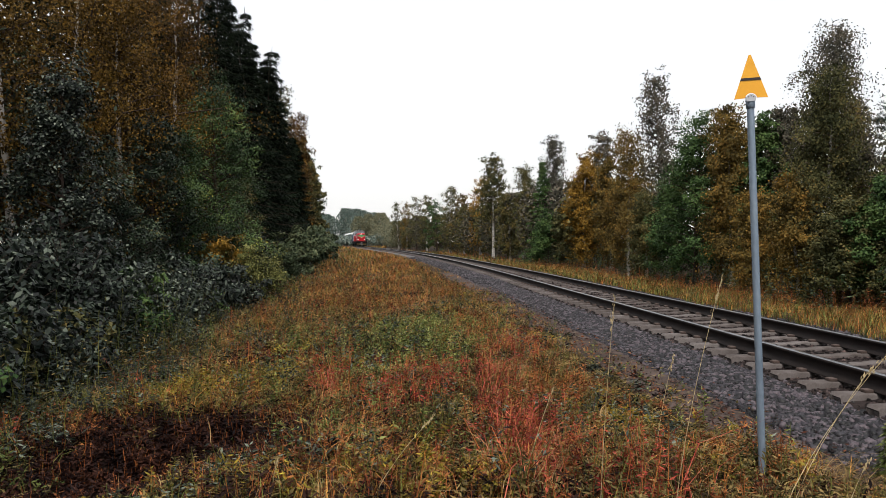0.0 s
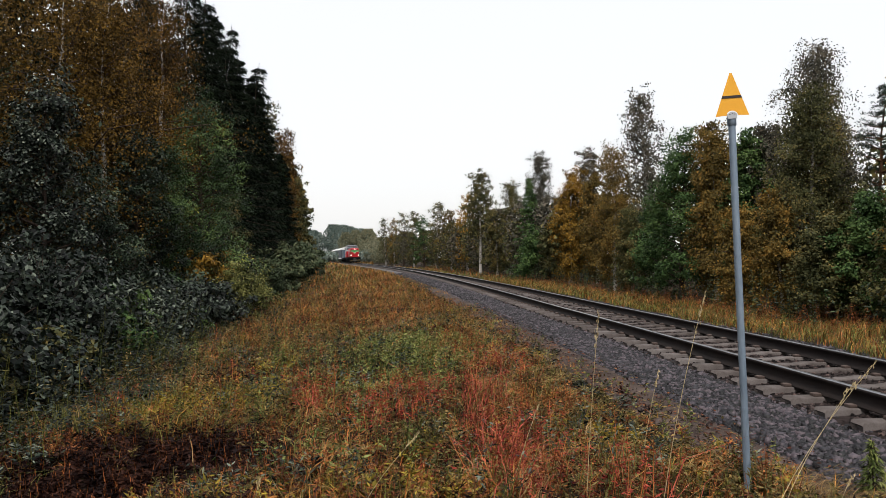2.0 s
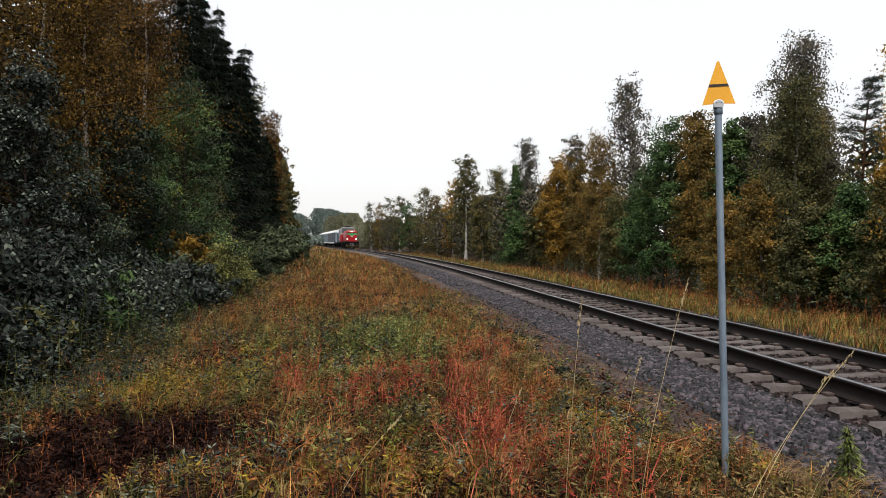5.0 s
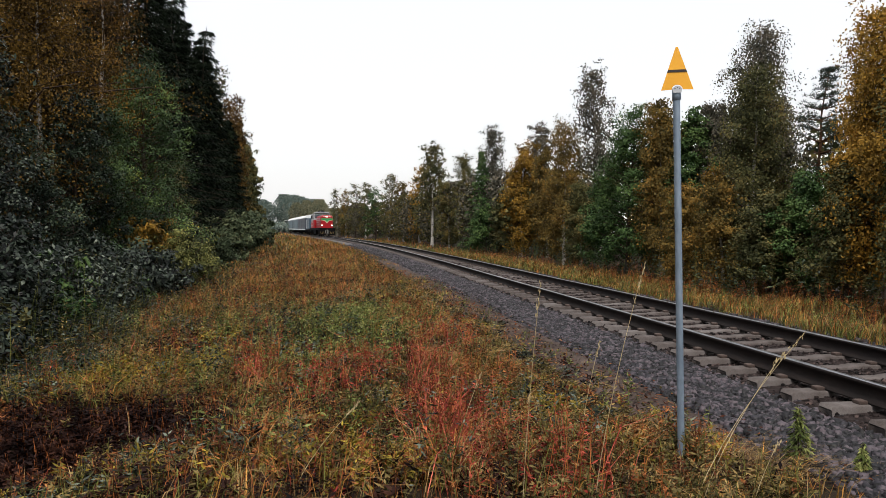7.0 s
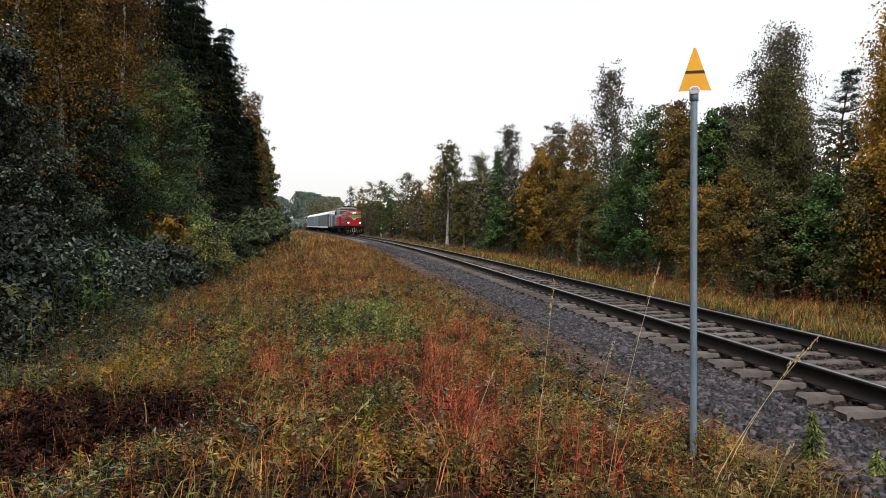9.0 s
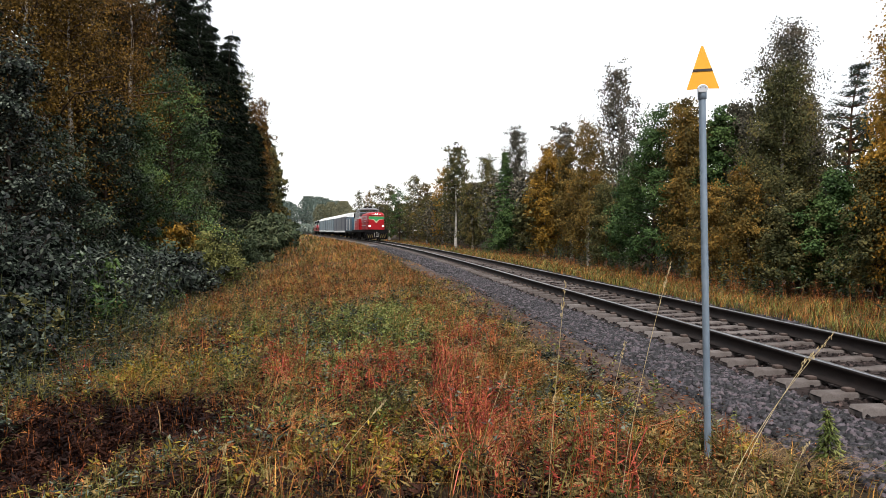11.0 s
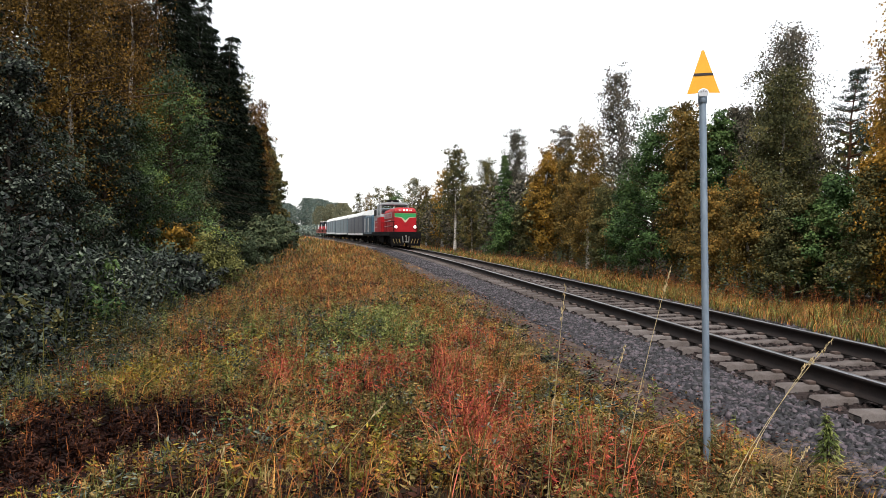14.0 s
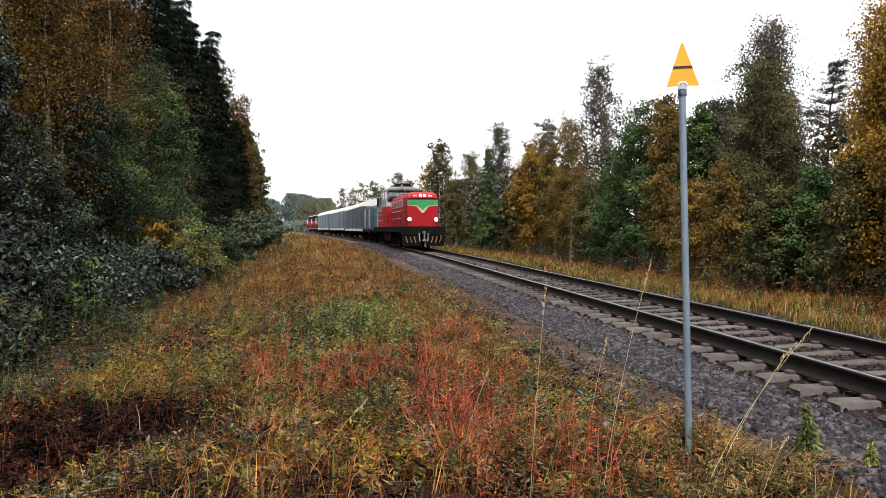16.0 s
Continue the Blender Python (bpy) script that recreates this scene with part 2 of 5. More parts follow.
GRASS = {
    "green": foliage("grass_green", [(0.1, (0.03528, 0.0491, 0.01348)), (0.5, (0.08568, 0.1027, 0.02471)), (0.95, (0.1714, 0.1607, 0.04493))], depth=1.3, patch=0.68, scale=3.6),
    "straw": foliage("grass_straw", [(0.1, (0.07225, 0.0459, 0.01785)), (0.5, (0.1615, 0.1037, 0.0425)), (0.95, (0.2805, 0.187, 0.08925))], depth=1.3, patch=0.68, scale=3.6),
    "ochre": foliage("grass_ochre", [(0.1, (0.06324, 0.03162, 0.00918)), (0.5, (0.204, 0.09996, 0.02142)), (0.95, (0.408, 0.204, 0.05304))], depth=1.3, patch=0.68, scale=3.6),
    "red": foliage("grass_red", [(0.1, (0.077, 0.009548, 0.00858)), (0.5, (0.2541, 0.04092, 0.02917)), (0.95, (0.462, 0.1296, 0.0858))], depth=1.3, patch=0.68, scale=3.6),
    "rust": foliage("grass_rust", [(0.1, (0.06586, 0.01834, 0.008237)), (0.5, (0.1975, 0.06, 0.01853)), (0.95, (0.3952, 0.1416, 0.04633))], depth=1.3, patch=0.68, scale=3.6),
}
GRASS_FAR = {
    "green": foliage("distant_grass_green", [(0.1, (0.03528, 0.0491, 0.01348)), (0.5, (0.08568, 0.1027, 0.02471)), (0.95, (0.1714, 0.1607, 0.04493))], depth=0.5, patch=0.8, scale=0.8),
    "straw": foliage("distant_grass_straw", [(0.1, (0.085, 0.054, 0.021)), (0.5, (0.19, 0.122, 0.05)), (0.95, (0.33, 0.22, 0.105))], depth=0.5, patch=0.8, scale=0.8),
    "ochre": foliage("distant_grass_ochre", [(0.1, (0.0744, 0.0372, 0.0108)), (0.5, (0.24, 0.1176, 0.0252)), (0.95, (0.48, 0.24, 0.0624))], depth=0.5, patch=0.8, scale=0.8),
    "red": foliage("distant_grass_red", [(0.1, (0.07, 0.00868, 0.0078)), (0.5, (0.231, 0.0372, 0.02652)), (0.95, (0.42, 0.1178, 0.078))], depth=0.5, patch=0.8, scale=0.8),
    "rust": foliage("distant_grass_rust", [(0.1, (0.06586, 0.01834, 0.008237)), (0.5, (0.1975, 0.06, 0.01853)), (0.95, (0.3952, 0.1416, 0.04633))], depth=0.5, patch=0.8, scale=0.8),
}


# ---- building tools ----
def mesh_np(name, V, F, mat, smooth=False):
    V, F = np.asarray(V, np.float32), np.asarray(F, np.int32)
    me = bpy.data.meshes.new(name)
    me.vertices.add(len(V))
    me.vertices.foreach_set("co", V.ravel())
    me.loops.add(F.size)
    me.loops.foreach_set("vertex_index", F.ravel())
    me.polygons.add(len(F))
    me.polygons.foreach_set("loop_start", np.arange(0, F.size, F.shape[1], dtype=np.int32))
    if smooth:
        me.polygons.foreach_set("use_smooth", np.ones(len(F), bool))
    me.materials.append(mat)
    me.update(calc_edges=True)
    return me


def link(name, me, parent=None, label="", kind=""):
    ob = new(name, me)
    ob.parent = parent
    return tagged(ob, label=label, kind=kind)


def part(name, bm, material, parent, label=""):
    me = bpy.data.meshes.new(name)
    bm.to_mesh(me)
    bm.free()
    me.materials.append(material)
    return link(name, me, parent, label)


def joined(pieces):
    """Joins (V, F) pieces of one face size."""
    Vs, Fs, k = [], [], 0
    for V, F in pieces:
        Vs.append(V)
        Fs.append(np.asarray(F) + k)
        k += len(V)
    return np.concatenate(Vs), np.concatenate(Fs)


def tube(pts, radii, sides=6):
    pts = np.asarray(pts, float)
    d = np.gradient(pts, axis=0)
    d /= np.linalg.norm(d, axis=1)[:, None] + 1e-9
    ref = np.where(np.abs(d[:, 2:3]) > 0.9, [[1.0, 0, 0]], [[0, 0, 1.0]])
    u = np.cross(d, ref)
    u /= np.linalg.norm(u, axis=1)[:, None]
    v = np.cross(d, u)
    a = np.arange(sides) * 2 * np.pi / sides
    r = np.asarray(radii, float)[:, None, None]
    V = pts[:, None] + r * (np.cos(a)[None, :, None] * u[:, None] + np.sin(a)[None, :, None] * v[:, None])
    n = len(pts)
    i, j = np.meshgrid(np.arange(n - 1), np.arange(sides), indexing="ij")
    k = (j + 1) % sides
    F = np.stack([i * sides + j, i * sides + k, (i + 1) * sides + k, (i + 1) * sides + j], -1).reshape(-1, 4)
    return V.reshape(-1, 3), F


def cards(C, length, width, rng, lie=None, spread=1.0, flat=0.0):
    """Small pointed leaves at the places C; lie: the way they point, blurred by spread."""
    n = len(C)
    u = rng.normal(size=(n, 3))
    u /= np.linalg.norm(u, axis=1)[:, None]
    if lie is not None:
        u = lie + u * spread
        u /= np.linalg.norm(u, axis=1)[:, None]
    w = np.cross(u, rng.normal(size=(n, 3)) + np.array([0, 0, flat]))
    w /= np.linalg.norm(w, axis=1)[:, None] + 1e-9
    L = (length * rng.uniform(0.65, 1.3, n))[:, None]
    W = (width * rng.uniform(0.7, 1.25, n))[:, None]
    V = np.stack([C - u * L / 2, C + w * W / 2 - u * L * 0.05, C + u * L / 2, C - w * W / 2 - u * L * 0.05], 1)
    return V.reshape(-1, 3), np.arange(4 * n).reshape(n, 4)


def sprigs(C, N, length, width, rng, wobble=0.4, droop=0.3):
    """Small pointed leaves at the places C whose upper sides face N, their tips drooping."""
    n = len(C)
    N = N + rng.normal(size=(n, 3)) * wobble
    N /= np.linalg.norm(N, axis=1)[:, None] + 1e-9
    u = np.cross(N, rng.normal(size=(n, 3)))
    u[:, 2] -= droop
    u /= np.linalg.norm(u, axis=1)[:, None] + 1e-9
    w = np.cross(N, u)
    w /= np.linalg.norm(w, axis=1)[:, None] + 1e-9
    L = (length * rng.uniform(0.65, 1.3, n))[:, None]
    W = (width * rng.uniform(0.7, 1.25, n))[:, None]
    V = np.stack([C - u * L / 2, C + w * W / 2 - u * L * 0.05, C + u * L / 2, C - w * W / 2 - u * L * 0.05], 1)
    return V.reshape(-1, 3), np.arange(4 * n).reshape(n, 4)


def box_bm(bm, x0, x1, y0, y1, z0, z1, bevel=0.0):
    r = bmesh.ops.create_cube(bm, size=1, matrix=Matrix.LocRotScale(((x0 + x1) / 2, (y0 + y1) / 2, (z0 + z1) / 2), None, (x1 - x0, y1 - y0, z1 - z0)))
    if bevel:
        es = list({e for v in r["verts"] for e in v.link_edges})
        bmesh.ops.bevel(bm, geom=es, offset=bevel, segments=2, affect="EDGES", profile=0.6)
    return bm


def box_part(name, dims, mat, parent, label="", bevel=0.02):
    return part(name, box_bm(bmesh.new(), *dims, bevel), mat, parent, label)


# ---- the lie of the land ----
def track_x(y):
    y = np.asarray(y, float)
    near = 5.72 + 0.0290 * y - 0.00056 * y * y
    bend = 5.72 + 0.0290 * 120 - 0.00056 * 14400
    return np.where(y < 120, near, bend + (y - 120) * (0.0290 - 0.00112 * 120))


def track_slope(y):
    return 0.0290 - 0.00112 * np.minimum(np.asarray(y, float), 120)


def grade(y):
    return 0.0031 * np.clip(np.asarray(y, float) - 20, 0, 300)


RAIL_TOP = 0.63


def smooth_step(a, b, x):
    t = np.clip((x - a) / (b - a), 0, 1)
    return t * t * (3 - 2 * t)


LATTICE = np.random.default_rng(5).random((64, 64))


def rough(x, y, f, seed=0):
    """Smooth random patches, 0 to 1, about 1 / f metres across."""
    u, v = np.asarray(x, float) * f + seed * 7.31, np.asarray(y, float) * f + seed * 3.77
    i, j = np.floor(u).astype(int), np.floor(v).astype(int)
    s, t = u - i, v - j
    s, t = s * s * (3 - 2 * s), t * t * (3 - 2 * t)
    L = LATTICE
    return (L[i % 64, j % 64] * (1 - s) + L[(i + 1) % 64, j % 64] * s) * (1 - t) + (L[i % 64, (j + 1) % 64] * (1 - s) + L[(i + 1) % 64, (j + 1) % 64] * s) * t


def land(x, y):
    """Height of the ground at x, y."""
    x, y = np.asarray(x, float), np.asarray(y, float)
    off = x - track_x(y)
    z = 0.26 - 0.30 * smooth_step(-5.5, -10, off) + 0.25 * smooth_step(-11, -16, off)
    z = z - 0.08 * smooth_step(3, 5, off) + 0.25 * smooth_step(5, 9, off)
    z = z - 0.28 * np.exp(-((x + 2.0) ** 2 / 0.6 + (y - 6.2) ** 2 / 0.35))
    z = z + 0.05 * np.sin(x * 1.3 + 0.7 * np.sin(y * 0.8)) * np.sin(y * 0.9 + 1.1) * smooth_step(2.6, 4.2, np.abs(off))
    z = z + (0.16 * rough(x, y, 0.9, 1) + 0.07 * rough(x, y, 2.3, 2) - 0.115) * smooth_step(3.0, 3.8, np.abs(off)) * smooth_step(120, 60, y)
    return z + grade(y)


def sheet(xs, ys):
    X, Y = np.meshgrid(xs, ys)
    V = np.stack([X, Y, land(X, Y)], -1).reshape(-1, 3)
    n, m = len(xs), len(ys)
    i, j = np.meshgrid(np.arange(m - 1), np.arange(n - 1), indexing="ij")
    F = np.stack([i * n + j, i * n + j + 1, (i + 1) * n + j + 1, (i + 1) * n + j], -1).reshape(-1, 4)
    return V, F


gx = np.concatenate([-np.geomspace(1500, 22, 22), np.arange(-20, -8, 0.5), np.arange(-8, 8, 0.2), np.arange(8, 24, 0.5), np.geomspace(24, 1500, 22)])
gy = np.concatenate([-np.geomspace(600, 12, 12), np.arange(-10, 2, 0.5), np.arange(2, 20, 0.2), np.arange(20, 40, 0.5), np.arange(40, 130, 2.0), np.geomspace(130, 2500, 26)])
tagged(link("ground", mesh_np("ground", *sheet(gx, gy), M_SOIL, True)), label="uneven brown earth under autumn grass and litter", category="ground", kind="structure")


def dirt_path():
    """A narrow trodden strip between the turf and the ballast, with uneven edges."""
    ys = np.arange(4.6, 40, 0.2)
    u = np.linspace(0, 1, 9)
    left = track_x(ys) - 3.02 - 0.30 * rough(ys * 0, ys, 0.9, 31) + 0.2 * smooth_step(6.0, 4.6, ys)
    X = left[:, None] + (track_x(ys) - 2.12 - left)[:, None] * u[None]
    Y = np.repeat(ys[:, None], 9, 1)
    Z = land(X, Y) + 0.012 * np.sin(np.pi * u)[None] - 0.004
    V = np.stack([X, Y, Z], -1).reshape(-1, 3)
    i, j = np.meshgrid(np.arange(len(ys) - 1), np.arange(8), indexing="ij")
    F = np.stack([i * 9 + j, i * 9 + j + 1, i * 9 + 10 + j, i * 9 + 9 + j], -1).reshape(-1, 4)
    tagged(link("dirt_path", mesh_np("dirt_path", V, F, M_DIRT, True)), label="trodden pinkish-brown dirt strip beside the ballast", category="path", kind="structure")


dirt_path()


# ---- the railway ----
def swept(profile, ys, dx=0.0, z0=0.0):
    """A closed profile of (across, up) points drawn along the track."""
    ys = np.asarray(ys, float)
    P = np.asarray(profile, float)
    t = track_slope(ys)
    nx, ny = 1 / np.sqrt(1 + t * t), -t / np.sqrt(1 + t * t)
    cx = track_x(ys)
    a = P[None, :, 0] + dx
    V = np.stack([cx[:, None] + a * nx[:, None], ys[:, None] + a * ny[:, None], z0 + P[None, :, 1] + grade(ys)[:, None]], -1)
    n, m = len(ys), len(P)
    i, j = np.meshgrid(np.arange(n - 1), np.arange(m), indexing="ij")
    k = (j + 1) % m
    F = np.stack([i * m + j, (i + 1) * m + j, (i + 1) * m + k, i * m + k], -1).reshape(-1, 4)
    return V.reshape(-1, 3), F


def build_track():
    track = tagged(new("railway_track"), label="single railway track with concrete sleepers on grey crushed-stone ballast", category="railway track", kind="structure")
    along = np.concatenate([np.arange(-40, 120, 1.5), np.arange(120, 420, 6)])
    bed = [(-2.75, 0.06), (-2.2, 0.265), (-1.6, 0.305), (-1.25, 0.305), (-1.0, 0.30), (-0.6, 0.345), (0.6, 0.32), (1.0, 0.30), (1.55, 0.33), (2.75, 0.24), (3.2, 0.05)]
    link("ballast_bed", mesh_np("ballast_bed", *swept(bed, along), M_BALLAST, True), track, "bed of grey crushed stone")
    crib = [(-1.32, 0.20), (-1.24, 0.350), (-0.6, 0.388), (0.6, 0.388), (1.30, 0.352), (1.32, 0.20)]
    link("crib_ballast", mesh_np("crib_ballast", *swept(crib, along), M_CRIB, True), track, "rust-stained ballast between the sleepers, darkened as shade")
    web = [(-0.066, -0.022), (0.066, -0.022), (0.066, -0.008), (0.012, 0.02), (0.012, 0.125), (0.036, 0.138), (0.036, 0.165), (-0.036, 0.165), (-0.036, 0.138), (-0.012, 0.125), (-0.012, 0.02), (-0.066, -0.008)]
    head = [(-0.033, 0.163), (0.033, 0.163), (0.033, 0.170), (0.026, 0.173), (-0.026, 0.173), (-0.033, 0.170)]
    for side in (-0.8, 0.8):
        rail = link("rail", mesh_np("rail", *swept(web, along, side, RAIL_TOP - 0.173), M_RAIL), track, "rust-brown steel rail")
        link("rail_head", mesh_np("rail_head", *swept(head, along, side, RAIL_TOP - 0.173), M_RAILTOP), rail, "bright worn running surface")
    # one sleeper: a concrete beam, lower in the middle, with bevelled top edges
    xs = [-1.26, -1.245, -0.45, -0.3, 0.3, 0.45, 1.245, 1.26]
    tops = [0.40, 0.432, 0.432, 0.415, 0.415, 0.432, 0.432, 0.40]
    V, F = [], []
    for x, t in zip(xs, tops):
        V += [(x, -0.108, 0.20), (x, -0.095, t - 0.012), (x, -0.084, t), (x, 0.084, t), (x, 0.095, t - 0.012), (x, 0.108, 0.20)]
    for i in range(len(xs) - 1):
        for j in range(5):
            F.append((i * 6 + j, i * 6 + j + 1, i * 6 + 7 + j, i * 6 + 6 + j))
    for e in (0, (len(xs) - 1) * 6):
        F += [(e, e + 1, e + 4, e + 5), (e + 1, e + 2, e + 3, e + 4)]
    sleeper = mesh_np("sleeper", V, F, M_CONCRETE)
    bm = bmesh.new()
    for x in (-0.8, 0.8):
        for s in (-1, 1):
            box_bm(bm, x + s * 0.11 - 0.045, x + s * 0.11 + 0.045, -0.05, 0.05, 0.428, 0.468, 0.012)
    clip = bpy.data.meshes.new("rail_clip")
    bm.to_mesh(clip)
    bm.free()
    clip.materials.append(M_CLIP)
    rng = np.random.default_rng(3)
    far = []
    y = 3.28 - 0.6 * 30
    while y < 300:
        rz = -math.degrees(math.atan(float(track_slope(y)))) + rng.normal(0, 0.5)
        m = pose(float(track_x(y)), y, float(grade(y)) + rng.normal(0, 0.004), 0, 0, rz)
        if y < 150:
            s = link("sleeper", sleeper, track)
            s.matrix_basis = m
            if y < 40:
                link("rail_clip", clip, s, "dark steel rail fastenings")
        else:
            far.append((np.array([(m @ Vector(p))[:] for p in V]), np.array(F)))
        y += 0.6
    link("distant_sleepers", mesh_np("distant_sleepers", *joined(far), M_CONCRETE), track, kind="stuff")
    # loose stones
    base = np.array([(-1, -1, -1), (1, -1, -1), (1, 1, -1), (-1, 1, -1), (-1, -1, 1), (1, -1, 1), (1, 1, 1), (-1, 1, 1)], float)
    faces = np.array([(0, 3, 2, 1), (4, 5, 6, 7), (0, 1, 5, 4), (1, 2, 6, 5), (2, 3, 7, 6), (3, 0, 4, 7)])

    def stones(n, y0, y1, a0, a1, size, power=1.0):
        yy = y0 + (y1 - y0) * rng.random(n) ** power
        off = rng.uniform(a0, a1, n)
        up = np.interp(off, [p[0] for p in bed], [p[1] for p in bed]) + grade(yy)
        c = np.stack([track_x(yy) + off, yy, up + size * rng.uniform(-0.1, 0.35, n)], -1)
        v = base[None] * rng.uniform(0.35, 0.75, (n, 1, 3)) * size * rng.uniform(0.6, 1.25, (n, 1, 1)) + rng.normal(0, size * 0.14, (n, 8, 3))
        a, b = rng.uniform(0, 6.28, n), rng.uniform(-1.1, 1.1, n)
        ca, sa, cb, sb = np.cos(a), np.sin(a), np.cos(b), np.sin(b)
        x, yv, z = v[..., 0], v[..., 1], v[..., 2]
        yv, z = yv * cb[:, None] - z * sb[:, None], yv * sb[:, None] + z * cb[:, None]
        x, yv = x * ca[:, None] - yv * sa[:, None], x * sa[:, None] + yv * ca[:, None]
        V = (np.stack([x, yv, z], -1) + c[:, None]).reshape(-1, 3)
        return V, (faces[None] + 8 * np.arange(n)[:, None, None]).reshape(-1, 4)

    pieces = [stones(17000, 2.5, 14, -2.3, -1.1, 0.044), stones(3500, -8, 2.6, -2.5, -1.1, 0.045), stones(13000, 13, 30, -2.3, -1.1, 0.048, 1.3), stones(6000, 28, 75, -2.45, -1.1, 0.08, 1.3), stones(4500, 6, 40, 1.2, 2.8, 0.05, 1.2), stones(2400, 3, 22, -3.2, -2.2, 0.026)]
    bed = [(-1.3, 0.330), (-1.2, 0.352), (-0.6, 0.388), (0.6, 0.388), (1.4, 0.352)]
    inner = [stones(2500, -8, 3, -1.3, 1.3, 0.045), stones(9000, 3, 16, -1.3, 1.3, 0.032), stones(6500, 16, 42, -1.3, 1.3, 0.046, 1.3)]
    for V_, F_ in inner:
        V_[:, 2] -= 0.012
    link("crib_stones", mesh_np("crib_stones", *joined(inner), M_CRIB), track, "loose rust-stained stones, darkened as shade", "stuff")
    st = link("ballast_stones", mesh_np("ballast_stones", *joined(pieces), M_STONE), track, "loose angular grey and pinkish stones", "stuff")
    return track


build_track()


def build_marker():
    """The plough marker: a galvanised tube that leans a little, with a yellow pointed plate."""
    post = tagged(new("plough_marker_post"), label="yellow pointed plough marker plate with black band on galvanised post", category="sign post")
    z = float(land(2.72, 4.86))
    turn = Vector((0, 0, 1)).rotation_difference(Vector((-0.041, 0.114, 3.14))).to_matrix().to_4x4()
    post.matrix_basis = Matrix.Translation((2.716, 4.855, z)) @ turn @ pose(0, 0, 0, 0, 0, -18)
    h = 3.075 - z
    P, Q = tube([(0, 0, -0.3), (0, 0, 0), (0, 0, h * 0.5), (0, 0, h)], [0.026] * 4, 20)
    link("tube", mesh_np("tube", P, Q, M_GALV, True), post, "bluish grey galvanised tube")
    P, Q = tube([(0, 0, h - 0.075), (0, 0, h - 0.07), (0, 0, h + 0.015), (0, 0, h + 0.02)], [0.026, 0.033, 0.033, 0.0], 20)
    link("cap", mesh_np("cap", P, Q, M_GALV, True), post, "pale metal clamp cap")
    for zz in (0.62, 0.05):
        P, Q = tube([(0, 0, zz), (0, 0, zz + 0.01), (0, 0, zz + 0.03), (0, 0, zz + 0.04)], [0.026, 0.0275, 0.0275, 0.026], 16)
        link("collar", mesh_np("collar", P, Q, M_GALV, True), post)
    # plate: a tall triangle whose base is cut by an arc
    w, top, low = 0.118, h + 0.32, h - 0.005
    arc = [(0.040 * math.cos(a), low + 0.004 + 0.036 * math.sin(a)) for a in np.linspace(math.pi, 0, 9)]
    outline = [(-w, low), *arc, (w, low), (0.008, top), (-0.008, top)]

    def plate(name, pts, y0, y1, mat, parent, label=""):
        bm = bmesh.new()
        vs = [bm.verts.new((x, y0, z)) for x, z in pts]
        f = bm.faces.new(vs)
        r = bmesh.ops.extrude_face_region(bm, geom=[f])
        for v in r["geom"]:
            if isinstance(v, bmesh.types.BMVert):
                v.co.y = y1
        bmesh.ops.triangulate(bm, faces=bm.faces[:])
        bmesh.ops.recalc_face_normals(bm, faces=bm.faces[:])
        return part(name, bm, mat, parent, label)

    face = plate("plate", outline, -0.036, -0.032, M_SIGN, post, "orange-yellow pointed plate")
    zb = low + 0.135
    k = (top - zb) / (top - low) * w
    plate("black_band", [(-k - 0.004, zb), (k + 0.004, zb), (k - 0.004, zb + 0.018), (-k + 0.004, zb + 0.018)], -0.0395, -0.0365, M_BLACK, face, "narrow black band")
    disc = [(0.036 * math.cos(a), low + 0.002 + 0.031 * math.sin(a)) for a in np.linspace(math.pi, 0, 9)] + [(0.03, low - 0.02), (-0.03, low - 0.02)]
    br = plate("bracket", disc, -0.038, -0.030, M_SIGNBACK, post, "pale rounded metal bracket")
    for x in (-0.017, 0, 0.017):
        plate("bolt", [(x + 0.004 * math.cos(a), low + 0.012 + (0.006 if x == 0 else 0) + 0.004 * math.sin(a)) for a in np.arange(6) * 1.047], -0.042, -0.0385, M_CLIP, br)


build_marker()


